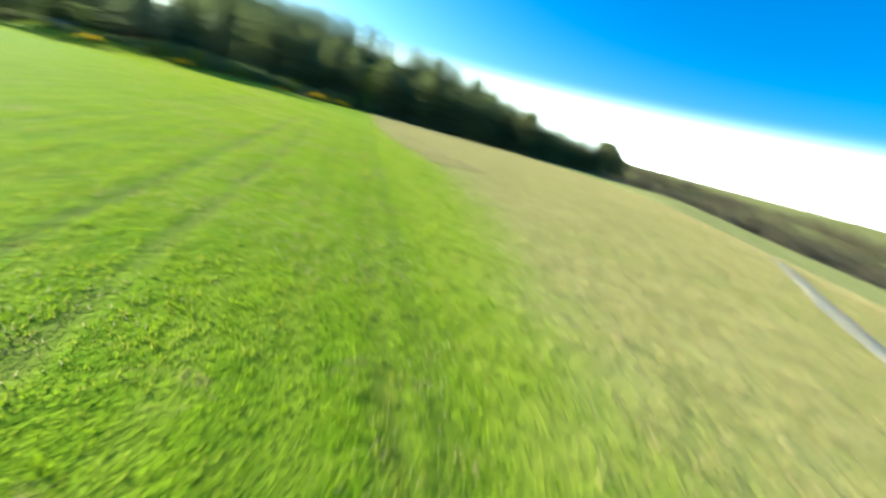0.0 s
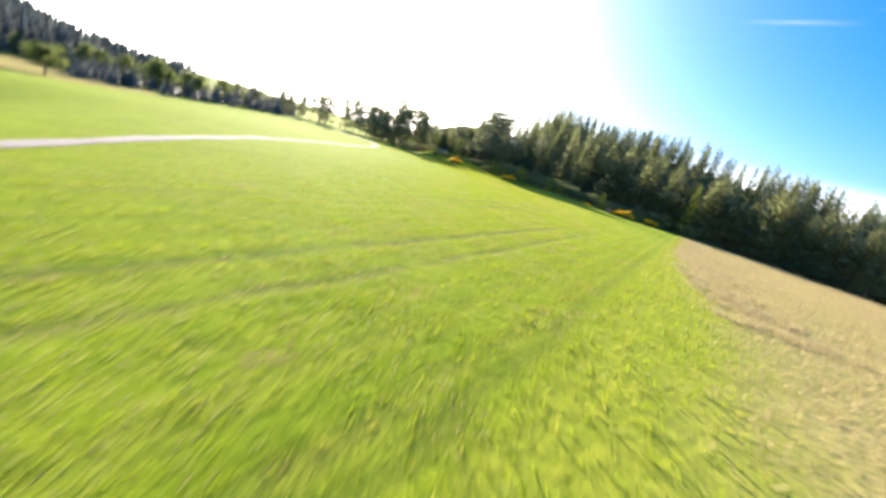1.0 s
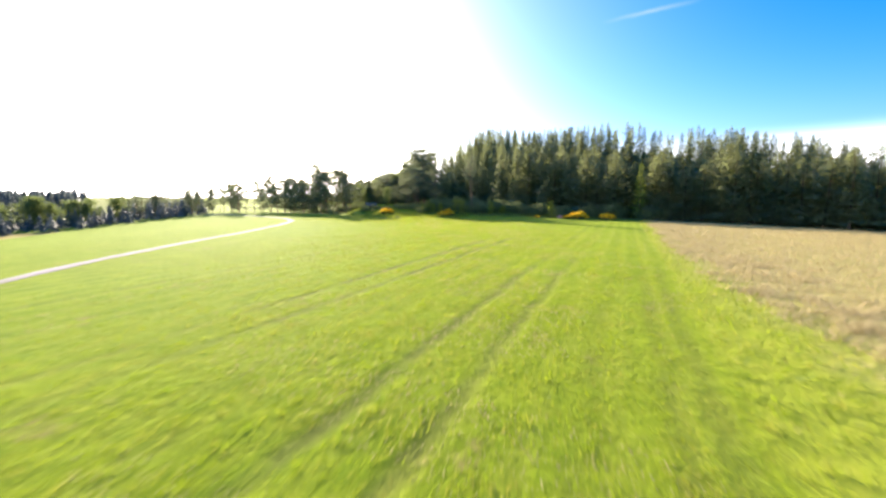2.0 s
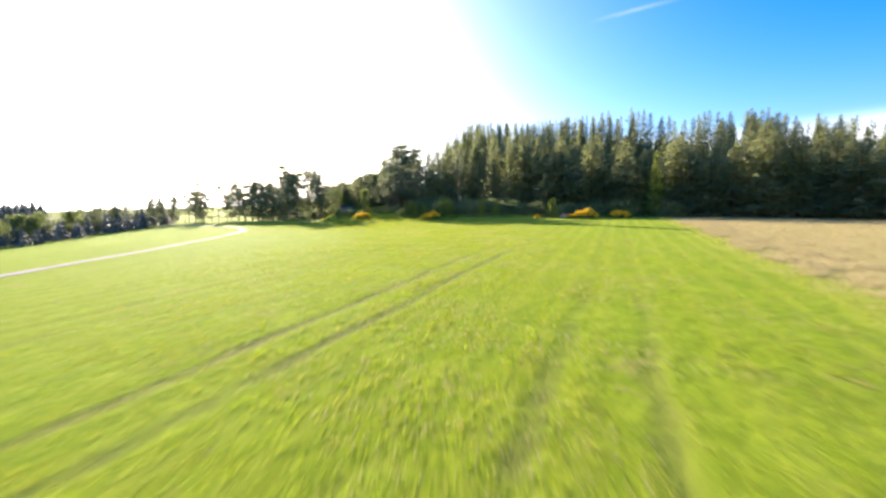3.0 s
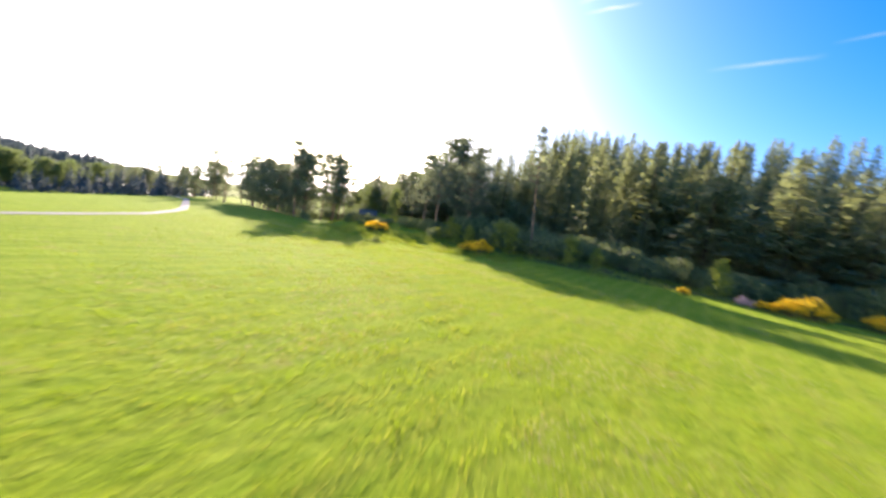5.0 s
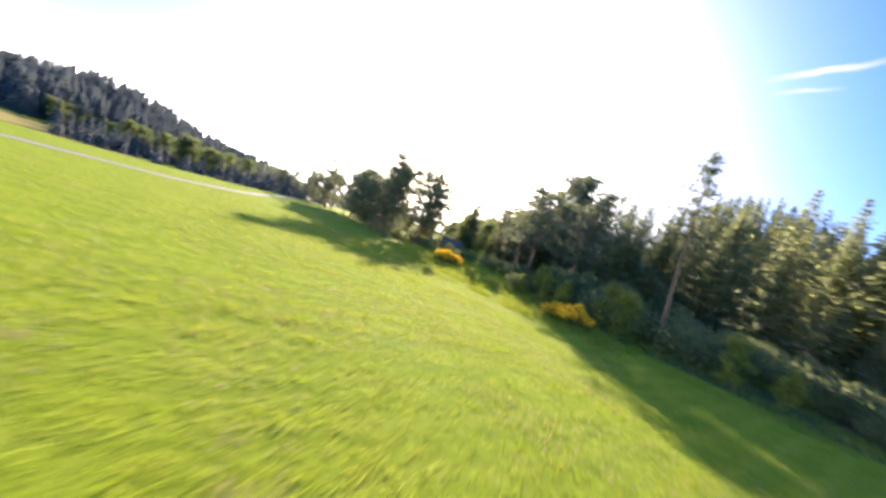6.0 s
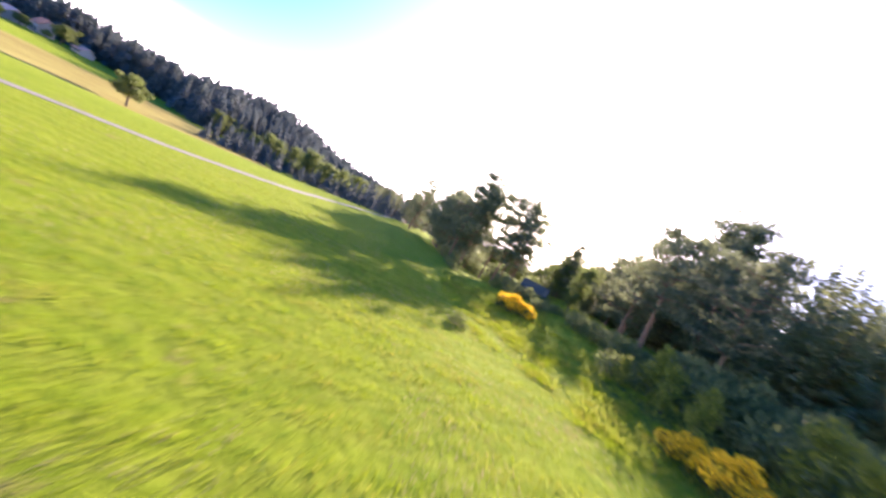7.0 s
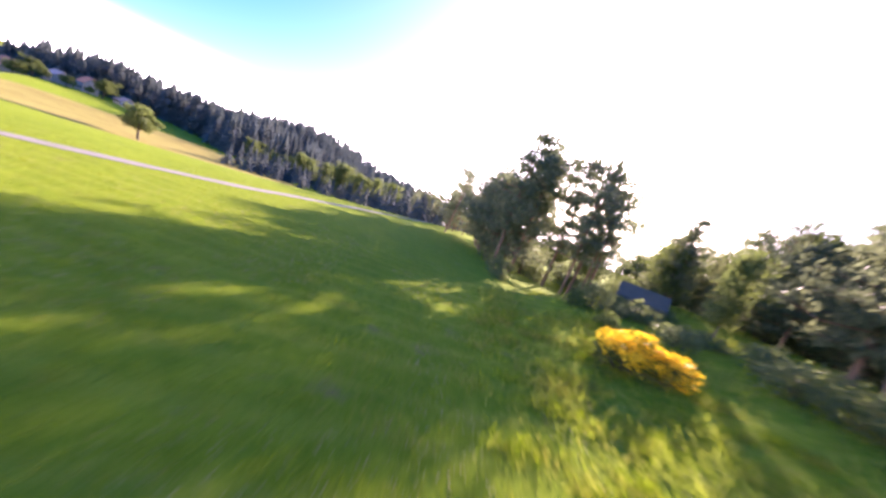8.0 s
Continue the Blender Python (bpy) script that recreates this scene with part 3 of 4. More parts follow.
SAPLING = Kind("young_tree", [branching_tree(70 + i, 3.0, 0.12, 0.75, 11, 0.38, 34, 0.20, 0.06, 0.04, 1.0, 0.7) for i in range(2)], MAT_BARK, MAT_LIME, "slim young tree with light green leaves", "tree", "saplings at the edge")


SUN_ROWS = [26.0, 30.5, 35.0, 39.5] + [46.0 + 5.5 * i for i in range(32)]     # rows of the wood, laid along the sun's azimuth to let light between
ROW_C, ROW_S = math.cos(radians(28)), math.sin(radians(28))


def on_row(p, s):
    return p * ROW_C - s * ROW_S, p * ROW_S + s * ROW_C


def wood_height(x):
    return float(np.interp(x, (-5, 3, 8, 14, 26, 33, 42, 50, 70, 120), (12.5, 15.4, 17.0, 17.8, 18.2, 17.2, 15.8, 13.6, 10.6, 9.0)))


def wood():
    """The spruce wood: trees in straight rows along the sun's way, the first ones set back behind the scrub."""
    for p in SUN_ROWS[:24]:
        s = -75.0
        while s < 130:
            s += random.uniform(2.1, 3.1)
            stray = random.uniform(-0.4, 0.4)
            x, y = on_row(p + stray, s)
            if x > 16:
                x, y = on_row(p + 5.0 * stray, s)
            back = float(wood_depth(x, y)) / 0.85 - float(np.interp(x, (-5, 10, 14, 24, 35, 45, 64, 118), (8, 13.5, 13, 11, 9, 5, 3, 3)))
            if not (0 < back < (30 if x < 45 else 17) and -3 < x < 92) or (p == 39.5 and back < 22):
                continue
            tall = wood_height(x)
            tall *= (random.uniform(0.74, 1.04) + 0.006 * back + (0.08 if random.random() < 0.1 else 0.0)) * (0.66 if p == 35.0 else 0.84 if p < 36 or (p > 48 and x < 45) else 1.0)
            tall = min(tall, 1.06 * wood_height(x))
            if x > 20:
                tall *= (0.84 if x < 36 else 0.76) + 0.16 * float(smooth(back, 0, 13))
            if abs(p - 57.0) < 1 and s > 35.6:      # a gap that lets light onto the young spruce
                tall = min(tall, 5.0 + 0.309 * (s - 35.6))
            if p in (35.0, 39.5, 46.0):       # rows by the clearing kept low, so their shadows stop short
                tall = max(3.0 if p < 40 else 4.0, min(tall, 0.309 * (s - (50 if p < 40 else 35))))
            SPRUCE.plant(x, y, random.uniform(0.70, 1.12) * (0.66 if p == 46.0 else 1.08) * (1.2 if x > 16 else 1.0), tall / 14.0)


wood()


def far_spruces(name, places, label, sides=5, tiers=5, girth=1.0, needles=MAT_SPRUCE):
    """Small conical trees with ragged tiers, for woods too far off to count."""
    g = np.random.default_rng(len(places))
    pieces = []
    for x, y, h in places:
        z0, stout = gz(x, y), girth * g.uniform(0.7, 1.45)
        c, w, ln, wd, up = [], [], [], [], []
        for t in range(tiers):
            u = t / tiers
            for s in range(sides):
                a = 2 * math.pi * (s + 0.5 * t) / sides + g.uniform(-0.3, 0.3)
                c.append((x, y, z0 + h * (0.18 + 0.72 * u) + g.uniform(-0.3, 0.3)))
                way = np.array((math.cos(a), math.sin(a), -0.55))
                w.append(way / np.linalg.norm(way))
                ln.append(h * 0.30 * stout * (1 - u) ** 0.8 * g.uniform(0.7, 1.3) + 0.3)
                wd.append(h * 0.62 / tiers * g.uniform(0.8, 1.2) * (1 - 0.6 * u))
                up.append((0, 0, 1.0))
        for s in range(2):
            c.append((x, y, z0 + h * 0.55))
            w.append((0.0, 0.0, 1.0))
            ln.append(h * 0.45)
            wd.append(h * 0.06)
            up.append((math.cos(s * 1.6), math.sin(s * 1.6), 0))
        pieces.append(sprays(c, w, ln, wd, up))
    v, f = join(pieces)
    return tagged(new(name, mesh_of(name, v, f, needles)), label, "woods", kind="stuff")


def scatter(count, x0, x1, y0, y1, keep, h0, h1):
    out = []
    while len(out) < count:
        x, y = random.uniform(x0, x1), random.uniform(y0, y1)
        if keep(x, y):
            out.append((x, y, random.uniform(h0, h1)))
    return out


def polar(count, az0, az1, r0, r1, h0, h1):
    out = []
    for _ in range(count):
        a, r = radians(random.uniform(az0, az1)), math.sqrt(random.uniform(r0 * r0, r1 * r1))
        out.append((-r * math.sin(a), r * math.cos(a), random.uniform(h0, h1)))
    return out


def in_rows(places):
    out = []
    for x, y, h in places:
        p, s = x * ROW_C + y * ROW_S, y * ROW_C - x * ROW_S
        p = min(SUN_ROWS, key=lambda q: abs(q - p)) + random.uniform(-0.4, 0.4)
        x, y = on_row(p, s)
        out.append((x, y, wood_height(x) * h))
    return out


# taller spruces on the rise at the back of the wood, which make its skyline
for x, y, h in in_rows(scatter(210, 0, 118, 62, 190, lambda x, y: 34 < float(wood_depth(x, y)) < 66 and x * ROW_C + y * ROW_S > 44, 0.98, 1.16)):
    tall = min(h * float(np.interp(x, (0, 8, 30, 60, 110), (0.98, 1.08, 1.12, 1.3, 1.5))), 20.5)
    SPRUCE.plant(x, y, random.uniform(0.72, 1.0), tall / 14.0)
far_spruces("deep_wood", in_rows(scatter(420, 2, 120, 60, 190, lambda x, y: 30 < float(wood_depth(x, y)) < 74 and x * ROW_C + y * ROW_S > 44, 0.8, 0.98)), "dark spruces deeper in the wood", 7, 18, 0.8)
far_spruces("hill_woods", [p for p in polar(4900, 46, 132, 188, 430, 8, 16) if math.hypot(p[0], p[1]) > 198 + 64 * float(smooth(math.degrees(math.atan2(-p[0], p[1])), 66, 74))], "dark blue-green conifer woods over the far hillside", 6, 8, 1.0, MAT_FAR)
def belt(count):
    """A belt of tall conifers along the top of the far field, seen past the houses."""
    out = []
    for _ in range(count):
        a = random.uniform(77, 106)
        r = float(np.interp(a, (77, 86, 90, 106), (196, 222, 252, 262))) + random.uniform(0, 42)
        out.append((-11 - r * math.sin(radians(a)), 57 + r * math.cos(radians(a)), random.uniform(13, 20)))
    return out


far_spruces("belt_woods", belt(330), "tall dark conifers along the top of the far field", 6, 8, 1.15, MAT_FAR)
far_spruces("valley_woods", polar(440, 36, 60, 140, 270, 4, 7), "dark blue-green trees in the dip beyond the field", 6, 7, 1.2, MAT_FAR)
far_spruces("opposite_woods", polar(1100, -165, -62, 300, 560, 6, 10), "brownish woods on the low hills opposite", needles=MAT_TWIGS)
far_spruces("scrub_wood", polar(900, -125, -64, 120, 230, 4, 8), "low brownish scrub in the dip beyond the dry meadow", 7, 4, 1.3, MAT_TWIGS)

# pines on the rise, and the row that runs off behind the crest
for x, y, s, h, form in ((-36.4, 84.9, 1.0, 1.24, 6), (-34.4, 81.8, 0.85, 0.95, 4), (-33.4, 82.9, 0.95, 1.02, 6), (-34.8, 85.8, 0.95, 1.08, 4), (-31.4, 85.0, 0.85, 1.08, 4), (-30.4, 87.2, 0.95, 1.14, 4), (-37.4, 87.4, 0.9, 1.0, 6), (-38.8, 85.2, 0.8, 0.78, 4), (-40.8, 87.0, 1.15, 0.84, 6), (-44.0, 89.0, 1.2, 0.9, 6), (-45.6, 90.2, 1.15, 0.94, 6), (-47.8, 91.8, 1.15, 0.88, 6), (-51.0, 94.5, 0.95, 0.9, 4), (-42.6, 91.5, 0.9, 0.9, 6), (-55.0, 99.5, 0.85, 1.05, 6), (-66.0, 101.0, 0.75, 1.1, 4)):
    PINE.plant(x, y, s, h, form=form)
for x, y, s, h, form in ((-28.6, 83.6, 0.85, 0.88, 4), (-29.6, 87.8, 0.9, 1.06, 3), (-28.2, 86.4, 0.8, 0.8, 3), (-31.0, 91.0, 0.85, 1.0, 4), (-31.6, 89.2, 0.8, 1.05, 3)):
    PINE.plant(x, y, s, h, form=form)
PINE.plant(-57.5, 94, 1.15, 0.92, "slender dark pine standing alone beside the track", 5)
PINE.plant(-52, 97, 0.8, 0.72, form=1)
for i in range(30):
    u = i / 29
    PINE.plant(-56 - 75 * u + random.uniform(-2, 2), 101 + 36 * u + random.uniform(-4, 4), random.uniform(0.75, 0.95), random.uniform(0.72, 0.95), form=(5, 6, 4)[i % 3])
# pines at the wood's near corner
PINE.plant(-10.2, 88.5, 1.7, 1.40, "broad tall pine at the corner of the wood", 6)
for x, y, s, h, form in ((-12.8, 81.0, 1.05, 0.98, 6), (-10.2, 78.0, 0.9, 0.9, 4), (-9.4, 74.0, 0.75, 0.76, 3), (-11.6, 76.6, 0.75, 0.66, 3), (-11.4, 101.0, 1.2, 1.3, 6)):
    PINE.plant(x, y, s, h, form=form)
for x, y, s, h in ((-2.5, 79, 0.8, 0.72), (-3.5, 86, 0.9, 0.85), (-1.2, 75.5, 0.75, 0.62), (-2.0, 92, 0.9, 0.95)):
    SPRUCE.plant(x, y, s, h)
PINE.plant(-5.0, 74, 0.9, 0.86, form=4)
for x, y, s, h in ((-6.4, 101.0, 0.95, 1.18), (-4.2, 98.0, 0.9, 1.14), (-8.6, 104.0, 0.95, 1.15), (-2.6, 101.0, 0.9, 1.2)):
    SPRUCE.plant(x, y, s, h)
PINE.plant(-8.5, 84, 1.05, 1.22, form=6)
PINE.plant(-7.0, 92, 1.15, 1.35, form=6)
PINE.plant(2.9, 64.5, 0.95, 1.27, "tall thin pine with a long bare trunk", 5)
# low trees in the gap and along the foot of the wood
BROAD.plant(-17.6, 80.6, 0.62, 0.75)
# a pine and shrubs added to shade the ground before the lane's mouth
PINE.plant(-23.4, 88.9, 0.58, 0.66, form=6)
for x, y, s in ((-13.2, 74.4, 0.85), (-11.8, 74.0, 0.8), (-10.6, 73.6, 0.9), (-9.4, 72.2, 1.0), (-14.4, 76.2, 0.7)):
    SHRUB.plant(x, y, s)
BROAD.plant(-23.6, 88.6, 0.75, 0.7)
for x, y, s in ((-33, 116, 1.2), (-36, 120, 1.3), (-28, 121, 1.3)):
    BROAD.plant(x, y, s, s * random.uniform(0.85, 1.15))
for x, y, s in ((-36, 99, 0.8), (-33, 100, 0.7), (-39, 102, 0.9), (-31, 103, 0.8), (-42, 100, 0.85), (-28.5, 99, 0.6), (-35, 106, 1.0), (-46, 103, 0.9), (-30, 95.5, 0.5)):
    BROAD.plant(x, y, 1.3 * s, 0.8 * s, "low spreading leafy tree behind the pines")
# trees in rows either side of a thicket lane, opened for streaks of sun
for p, first, last, tall in ((21.5, 94, 122, 0.66), (26.4, 84, 122, 0.78), (29.4, 83, 118, 0.90), (31.8, 82, 114, 0.95), (34.2, 79, 104, 1.0)):
    s = first
    while s < last:
        x, y = on_row(p + random.uniform(-0.3, 0.3), s)
        kind = random.random()
        if kind < 0.45:
            PINE.plant(x, y, 0.66 + 0.25 * random.random() if p < 28 else 0.9, tall * random.uniform(0.75, 1.05), form=(4, 6, 1)[int(kind * 20) % 3])
        elif kind < 0.75 or p < 22:
            BROAD.plant(x, y, random.uniform(0.7, 0.85) if p < 28 else random.uniform(0.85, 1.1), tall * random.uniform(1.1, 1.5))
        else:
            SPRUCE.plant(x, y, random.uniform(0.55, 0.75), tall * random.uniform(0.6, 0.85))
        s += random.uniform(2.2, 3.4)
# slim spruces added down the lane, to cut its sunlight to thin streaks
for i in range(9):
    x, y = on_row(23.85 + random.uniform(-0.1, 0.1), 85.5 + 2.9 * i)
    SPRUCE.plant(x, y, random.uniform(0.27, 0.32), random.uniform(0.38, 0.46), "slim young spruce added in the thicket lane to narrow the sun streaks")
for i in range(46):
    p, s = random.choice((21.2, 26.6, 28.0, 30.5, 33.0)) + random.uniform(-0.4, 0.4), random.uniform(86, 112)
    x, y = on_row(p, s + (6 if p < 22 else 0))
    SHRUB.plant(x, y, random.uniform(0.8, 1.1), random.uniform(0.8, 1.3))
for i in range(26):
    u = random.random()
    s = random.uniform(0.7, 1.3)
    x, y = -22 + 15 * u + random.uniform(-1.2, 1.2), 81 - 9 * u + random.uniform(-2.5, 1.5)
    if not 22.0 < x * ROW_C + y * ROW_S < 26.0:
        SHRUB.plant(x, y, 0.55 * s, 0.42 * s * random.uniform(0.8, 1.3))
for i in range(90):
    x = -6 + 42 * random.random()
    y = float(np.interp(x, [p[0] for p in WOOD_EDGE], [p[1] for p in WOOD_EDGE])) + random.uniform(4.6, 12.0)
    s = random.uniform(0.8, 1.6)
    SHRUB.plant(x, y, s, s * random.uniform(0.8, 1.2))
for x, y, s in ((-8, 68, 0.8), (-22, 77, 0.9), (-31, 79, 0.8), (-29, 77, 0.5), (-22.0, 78.8, 0.55), (-20.4, 78.4, 0.6), (-19.2, 77.6, 0.5), (-24.5, 84.5, 0.8), (-27, 90, 1.2), (0.8, 65.0, 1.4), (3.3, 64.2, 1.3), (5.0, 63.4, 1.3)):
    SHRUB.plant(x, y, s)
for x, y, s in ((-12.2, 60, 0.36), (-22.5, 76.0, 0.5), (-19.5, 74.2, 0.4)):
    BUSH.plant(x, y, s)
for i in range(16):
    x = -15 + 12 * random.random()
    y = 70 + 10 * random.random() - 0.25 * (x + 9)
    if x * ROW_C + y * ROW_S > 26.0:
        s = random.uniform(0.4, 0.85)
        SHRUB.plant(x, y, s, s)
for x, y, s in ((-36.5, 83.5, 0.9), (-34.8, 86.5, 1.1), (-32.8, 85.6, 0.9), (-38.5, 88.0, 1.2), (-31.5, 90.0, 1.1), (-42.0, 88.5, 1.1), (-29.5, 92.5, 1.2), (-46.0, 92.5, 1.2), (-33.5, 91.5, 1.3), (-27.5, 95.5, 1.4)):
    SHRUB.plant(x, y, s)
for x, y, s in ((0.8, 63.2, 0.95), (17.2, 57.0, 1.0), (6.5, 61, 0.9), (8.5, 60.2, 0.7), (-0.5, 64.5, 1.0), (-6.4, 68.2, 0.85), (-5.2, 66.6, 0.7), (-3.8, 65.2, 0.75), (-7.4, 67.4, 0.5)):
    SAPLING.plant(x, y, s)
for x, y, s, h in ((26.5, 66.0, 1.25, 1.02), (31.0, 62.5, 1.1, 0.92), (38.0, 57.5, 1.2, 0.95), (46.5, 47.0, 1.15, 0.85), (22.0, 69.0, 1.1, 1.08), (54.0, 38.0, 1.1, 0.8)):
    SPRUCE.plant(x, y, s, h, "broad dense spruce at the front of the wood")
for x, y, s in ((60, 31.5, 1.6), (88, 29, 1.5), (91, 27, 1.35), (94, 29, 1.5), (96.5, 27.5, 1.1), (93, 33, 1.6)):
    OLIVE.plant(x, y, s * 0.95, s)
PALE = Kind("pale_shrub", [shrub_mesh(68, 0.9, 0.5, 7, 40, 0.13, 0.05)], MAT_BARK, MAT_PALE, "small shrub with pale pink blossom", "shrub", "", ("branchwork", "blossom"))
for x, y, s in ((18.6, 56.0, 0.9), (19.0, 55.4, 0.7)):
    PALE.plant(x, y, s)
YOUNG = Kind("young_spruce", [spruce_mesh(9, 8.4, 1.35, 26, 0.05)], MAT_BARK, MAT_YOUNG, "young light green spruce before the dark wood", "tree")
YOUNG.plant(34.4, 58.6, 1.05, 1.24)
for x, y, s, h in ((8.0, 93.0, 0.9, 1.30), (12.6, 96.5, 0.9, 1.36), (10.5, 78.0, 0.72, 1.14), (14.0, 79.0, 0.75, 1.2)):
    SPRUCE.plant(x, y, s, h)


def gorse(x, y, size, seed, label="dark green gorse bush covered in yellow flowers"):
    g = np.random.default_rng(seed)
    wood_, green = shrub_mesh(seed, 1.2, 0.95, 10, 60, 0.20, 0.035)
    ob = root("gorse_bush", at(x, y, random.uniform(0, 6), size), label, "bush", "flowering gorse along the edge")
    part("branchwork", mesh_of("branchwork", *wood_, MAT_BARK), ob)
    part("foliage", mesh_of("foliage", *green, MAT_GORSE), ob)
    q = []
    for i in range(12):
        a, d = i * 2.4, 0.95 * math.sqrt((i + 0.5) / 12)
        q.append(tufts(g, (math.cos(a) * d, math.sin(a) * d, 1.2 * (1 - 0.55 * d * d) * g.uniform(0.7, 1.0)), 0.34, 120, 0.12, 0.055, 0.8))
    part("blossom", mesh_of("blossom", *sprays(*[np.concatenate(c) for c in zip(*q)]), MAT_FLOWER), ob, "bright yellow flowers")["kind"] = "stuff"
    return ob


for i, (x, y, s) in enumerate(((20.6, 54.0, 0.9), (21.9, 54.0, 1.15), (19.4, 54.6, 0.6), (26.0, 53.5, 0.95), (27.2, 53.6, 0.8), (14.6, 56.4, 0.45), (-2.0, 61.6, 1.05), (-3.4, 62.3, 0.8), (-16.1, 69.3, 1.0), (-15.2, 69.9, 0.78), (-16.9, 70.5, 0.55))):
    gorse(x, y, s, 100 + i)


# ---- hut, houses and the oak ----
def box(x0, x1, y0, y1, z0, z1):
    v = [(x, y, z) for z in (z0, z1) for y in (y0, y1) for x in (x0, x1)]
    return v, [(0, 2, 3, 1), (4, 5, 7, 6), (0, 1, 5, 4), (2, 6, 7, 3), (0, 4, 6, 2), (1, 3, 7, 5)]


def gable_walls(w, d, h, rise, t=0.2):
    """Four walls with thickness; the gables stand at the ends in x."""
    pieces = [box(-w / 2, w / 2, -d / 2, -d / 2 + t, -0.5, h), box(-w / 2, w / 2, d / 2 - t, d / 2, -0.5, h)]
    for x in (-w / 2, w / 2 - t):
        v = [(x, -d / 2 + t, -0.5), (x, d / 2 - t, -0.5), (x, d / 2 - t, h), (x, 0, h + rise * (1 - 2 * t / d)), (x, -d / 2 + t, h)]
        v = v + [(a + t, b, c) for a, b, c in v]
        pieces.append((v, [(0, 4, 2, 1), (4, 3, 2, 2), (5, 6, 7, 9), (9, 7, 8, 8), (0, 1, 6, 5), (1, 2, 7, 6), (2, 3, 8, 7), (3, 4, 9, 8), (4, 0, 5, 9)]))
    return pieces


def solid(name, pieces, material, parent, label=""):
    """One mesh from pieces with faces of any size."""
    verts, faces, n = [], [], 0
    for v, f in pieces:
        verts += [tuple(map(float, p)) for p in v]
        faces += [tuple(dict.fromkeys(i + n for i in q)) for q in f]
        n += len(v)
    me = bpy.data.meshes.new(name)
    me.from_pydata(verts, [], faces)
    me.materials.append(material)
    return part(name, me, parent, label)


def roof_side(w, d, h, rise, sgn, over=0.4, t=0.16):
    y0, z0 = sgn * (d / 2 + over), h - rise * over / (d / 2)
    v = [(-w / 2 - over, y0, z0), (w / 2 + over, y0, z0), (w / 2 + over, 0, h + rise), (-w / 2 - over, 0, h + rise)]
    v = v + [(a, b, c + t) for a, b, c in v]
    return v, [(0, 1, 2, 3), (4, 7, 6, 5), (0, 4, 5, 1), (1, 5, 6, 2), (2, 6, 7, 3), (3, 7, 4, 0)]


def house(name, x, y, turn, w, d, h, rise, walls, roofing, label, windows=3, sink=0.3):
    ob = root(name, at(x, y, turn, 1.0, sink=sink), label, "house" if name == "farmhouse" else "hut")
    solid("wall", gable_walls(w, d, h, rise), walls, ob)
    for sgn in (-1, 1):
        solid("roof", [roof_side(w, d, h, rise, sgn)], roofing, ob)
    for i in range(windows):
        cx = -w / 2 + w * (i + 0.5) / windows
        win = solid("window", [box(cx - 0.6, cx + 0.6, -d / 2 - 0.06, -d / 2 - 0.003, 1.0, 2.3)], MAT_WALL, ob)
        solid("pane", [box(cx - 0.5, cx + 0.5, -d / 2 - 0.075, -d / 2 - 0.064, 1.1, 2.2)], MAT_PANE, win)
    return ob


hut = house("wooden_hut", -21.6, 80.9, 0.45, 1.9, 1.7, 1.3, 0.5, MAT_HUT, MAT_HUTROOF, "small dark wooden hut with a grey-green roof", 0, 0.55)
for x, y, turn, w, d, h, rise, roofing, label in (
        (-249, 12, 0.55, 10, 9, 3.2, 4.2, MAT_TILE, "white farmhouse under a steep reddish hipped roof"),
        (-252, 26, 0.45, 9, 7, 3.0, 2.4, MAT_GREYROOF, "farm building under a pale reddish roof"),
        (-246, 36, 0.5, 6, 6, 4.0, 2.6, MAT_TILE, "small white house with a red-brown roof"),
        (-238, 49, 0.4, 8, 5, 2.2, 1.6, MAT_GREYROOF, "low shed with a pale pinkish roof")):
    house("farmhouse", x, y, turn, w, d, h, rise, MAT_WALL, roofing, label)
OAK = Kind("oak_tree", [branching_tree(90, 7.5, 0.24, 4.4, 20, 1.25, 120, 0.42, 0.14, 0.32, 0.55, 0.45, ragged=0.5)], MAT_BARK, MAT_LEAF, "round dark green oak standing alone in the field", "tree")
OAK.plant(-117, 57, 0.85)
for x, y, s in ((-243, 20, 0.9), (-240, 30.5, 0.55), (-236, 42, 0.95), (-236, 24, 0.55), (-262, 2, 0.9), (-232, 38, 0.4), (-238, 16, 0.7), (-230, 8, 0.45)):
    OAK.plant(x, y, s, label="leafy garden tree beside the farm houses")
for i in range(16):
    u = i / 15
    BROAD.plant(-188 + 75 * u + random.uniform(-4, 4), 92 + 24 * u + random.uniform(-5, 5), random.uniform(1.1, 1.7), label="rounded tree at the far end of the field")


# ---- grass ----
LINE = ((-26, -40), (-9, -33), (-4, -28), (0, -8), (0, 15), (1.5, 32), (-2, 46), (-12, 58), (-22, 66))


def along(count, spread, g):
    pts = np.array(LINE, dtype=float)
    steps = np.concatenate([[0], np.cumsum(np.hypot(*np.diff(pts, axis=0).T))])
    s = g.uniform(0, steps[-1], count)
    x, y = np.interp(s, steps, pts[:, 0]), np.interp(s, steps, pts[:, 1])
    return x + g.normal(0, spread, count), y + g.normal(0, spread, count)


def across(x, y):
    return (x - EDGE_A - EDGE_B * y) / 1.086


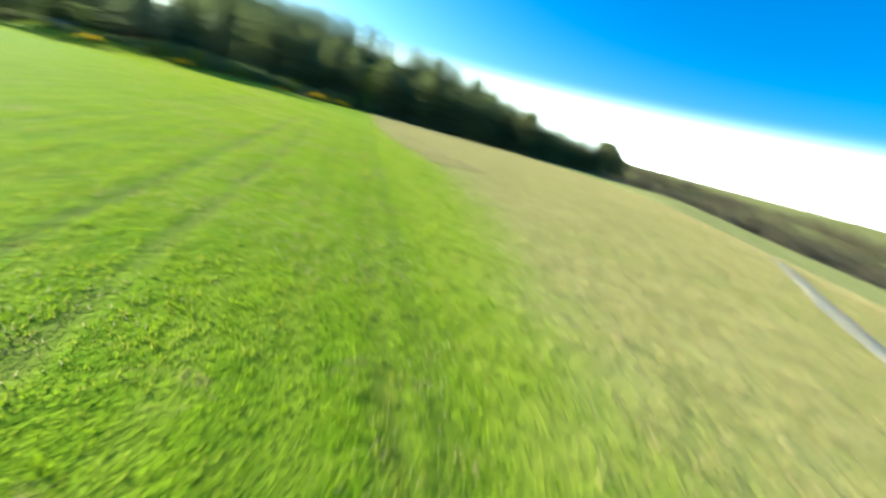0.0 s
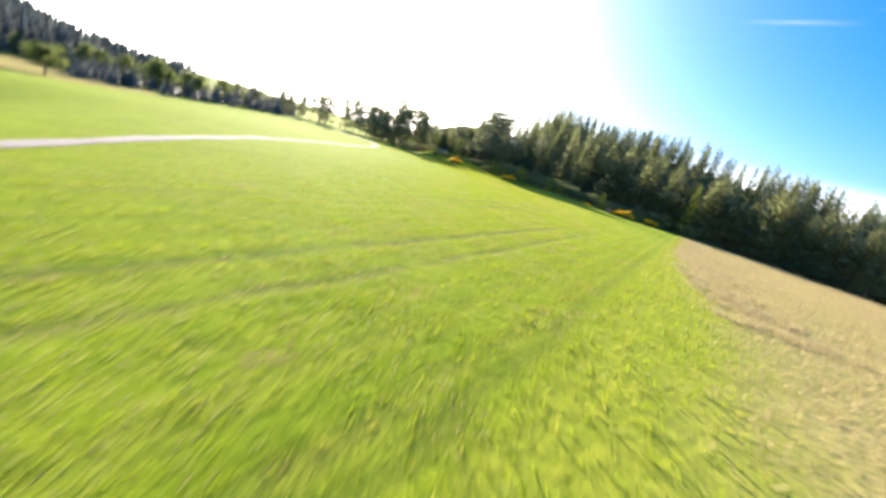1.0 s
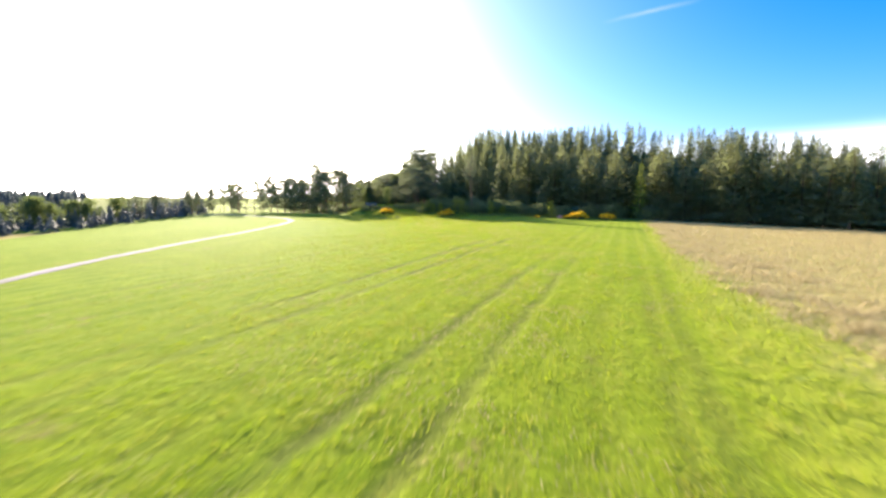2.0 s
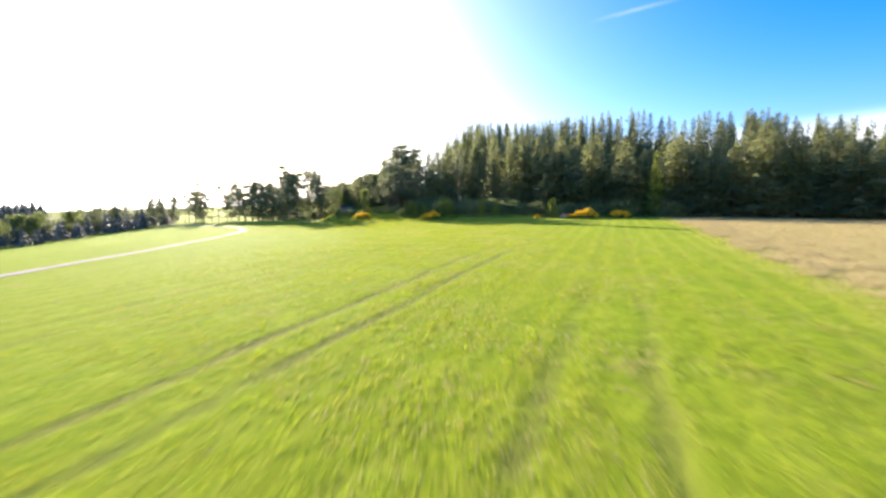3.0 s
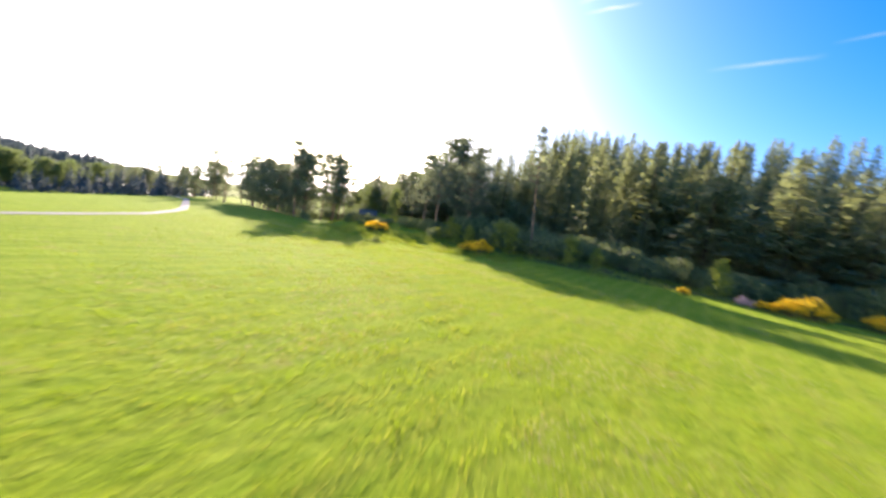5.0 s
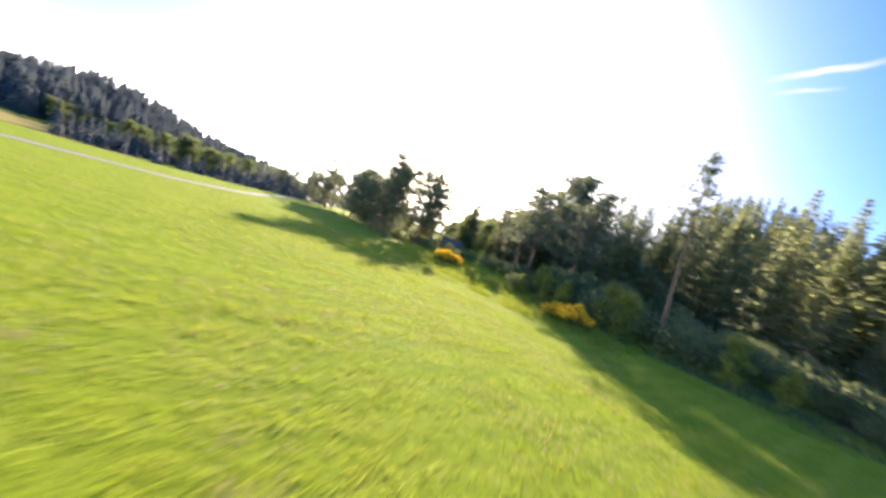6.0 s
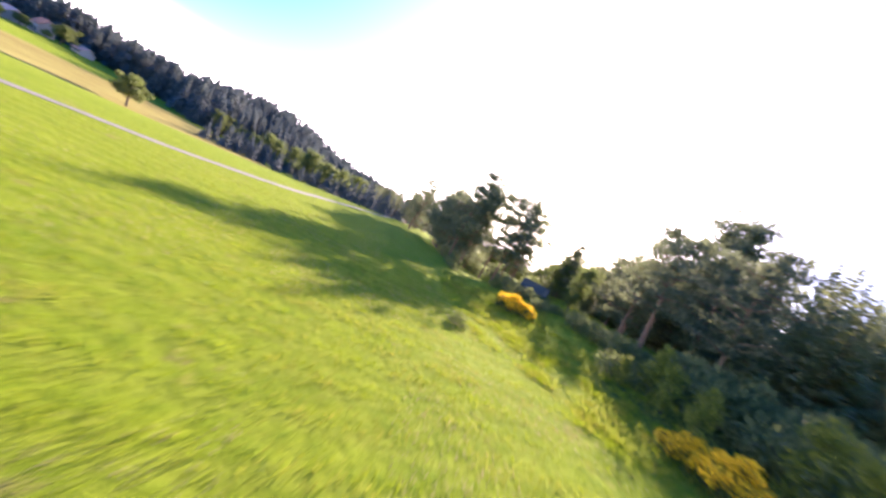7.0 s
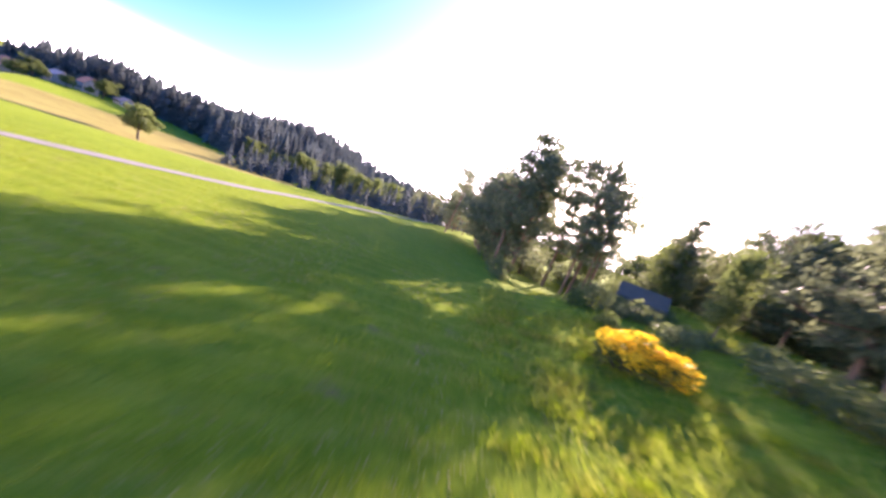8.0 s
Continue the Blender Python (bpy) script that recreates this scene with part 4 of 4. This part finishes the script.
def patchy(x, y, size, seed):
    """Smooth random values, 0 to 1, over patches of that size in metres."""
    table = np.random.default_rng(seed).random((256, 256))
    u, v = np.asarray(x) / size, np.asarray(y) / size
    i, j = np.floor(u).astype(int), np.floor(v).astype(int)
    u, v = u - i, v - j
    u, v = u * u * (3 - 2 * u), v * v * (3 - 2 * v)
    i, j, k, m = i % 256, j % 256, (i + 1) % 256, (j + 1) % 256
    return (table[i, j] * (1 - u) + table[k, j] * u) * (1 - v) + (table[i, m] * (1 - u) + table[k, m] * u) * v


def blades(name, x, y, high, wide, material, label, g, lean=0.35, uneven=0.0):
    n = len(x)
    z = ground_z(x, y)
    a = g.uniform(0, 2 * math.pi, n)
    h = high * g.uniform(0.5, 1.4, n)
    if uneven:
        h = h * (1 - uneven + 2 * uneven * patchy(x, y, 0.24, 5) * (0.5 + patchy(x, y, 1.9, 6)))
        h = h * (1 + 0.55 * np.sin(across(x, y) * 5.2 + 1.5 * patchy(x, y, 7.0, 8)) * patchy(x, y, 5.0, 9))
    side = np.stack([np.cos(a), np.sin(a), np.zeros(n)], 1) * (wide * g.uniform(0.6, 1.4, n))[:, None]
    base = np.stack([x, y, z - 0.01], 1)
    tip = base + np.stack([g.normal(0, lean, n) * h, g.normal(0, lean, n) * h, h], 1)
    verts = np.stack([base - side, base + side, tip], 1).reshape(-1, 3)
    return tagged(new(name, mesh_of(name, verts, np.arange(3 * n).reshape(-1, 3), material)), label, "grass", kind="stuff")


g = np.random.default_rng(11)
x, y = along(760000, 7.5, g)
keep = (across(x, y) < 0.1 + 0.4 * g.normal(size=len(x))) & (wood_depth(x, y) < 1)
patch = 0.5 + 0.5 * np.sin(x * 0.9 + 1.7 * np.sin(y * 0.6)) * np.sin(y * 0.8 + 1.3 * np.sin(x * 0.7))
keep &= g.random(len(x)) < 0.5 + 0.5 * patch
for rut in RUTS:
    keep &= (np.abs(across(x, y) - rut + 0.15 * np.sin(y * 1.1) * np.sin(y * 0.37)) > 0.12 + 0.2 * g.random(len(x))) | (g.random(len(x)) < (0.08 if rut > -7 else 0.1 + 0.55 * smooth(-y, -2, 10))) | ((rut > -7) & (y > 4)) | (y > 17)
blades("meadow_grass", x[keep], y[keep], 0.074, 0.0095, MAT_GRASS, "short bright green meadow grass", g, 0.4, 0.42)
n = 110000
x, y = g.uniform(-12, 40, n), g.uniform(-40, 50, n)
d = across(x, y)
w = margin_width(y)
keep = (d > 0.0) & (d < w + g.normal(0, 0.5, n)) & (wood_depth(x, y) < -1)
blades("margin_grass", x[keep], y[keep], 0.22, 0.016, MAT_GRASS, "taller lush grass along the field margin", g, 0.5)
n = 260000
x, y = g.uniform(-12, 55, n), g.uniform(-42, 48, n)
d = across(x, y)
w = margin_width(y)
keep = (d > w + 0.3 + 0.7 * g.normal(size=n)) & (d < 34) & (wood_depth(x, y) < -1)
blades("dry_meadow", x[keep], y[keep], 0.20, 0.014, MAT_DRY, "pale dry standing grass of the uncut meadow", g, 0.55)

n = 90000
x, y = g.uniform(-34, 30, n), g.uniform(50, 88, n)
d = wood_depth(x, y)
keep = (d > -6.5 + 2.0 * g.normal(size=n)) & (d < 16) & (np.sin(x * 0.9) * np.sin(y * 0.8 + 0.6 * x) + 0.5 * g.normal(size=n) > 0.15) & (d > -3 + 0.18 * np.maximum(0, x))
blades("bank_weeds", x[keep], y[keep], 0.30, 0.028, MAT_WEED, "rough weeds and tussocks on the bank", g, 0.5)

n = 800
cx, cy = g.uniform(-24, 2, n), g.uniform(52, 78, n)
d = wood_depth(cx, cy)
keep = (d > -4.5 + 0.12 * np.abs(cx + 12)) & (d < 3) & (cx > -21)
cx, cy = cx[keep], cy[keep]
wide = np.repeat(g.uniform(0.15, 0.5, len(cx)), 120)
x = np.repeat(cx, 120) + g.normal(0, 1, len(wide)) * wide
y = np.repeat(cy, 120) + g.normal(0, 1, len(wide)) * wide
blades("lush_tussocks", x, y, 0.17, 0.014, MAT_GRASS, "lush bright green tussocks along the foot of the bank", g, 0.45)

x, y = along(120000, 7.0, g)
keep = (across(x, y) < 0) & (wood_depth(x, y) < 0) & (np.sin(x * 0.7 + 2 * np.sin(y * 0.5)) * np.sin(y * 0.6 + x * 0.2) > 0.1)
blades("dry_blades", x[keep], y[keep], 0.075, 0.012, MAT_DRY, "thin dry blades scattered through the meadow", g)

# pale tussocks along the edge of the dry meadow
n = 300
cy = g.uniform(-14, 40, n)
cd = margin_width(cy) + np.abs(g.normal(0, 2.6, n))
cx = EDGE_A + EDGE_B * cy + 1.086 * cd
x = np.repeat(cx, 60) + g.normal(0, 0.22, n * 60)
y = np.repeat(cy, 60) + g.normal(0, 0.22, n * 60)
blades("dry_tussocks", x, y, 0.26, 0.012, MAT_DRY, "pale tussocks of dry grass along the meadow's edge", g, 0.7)
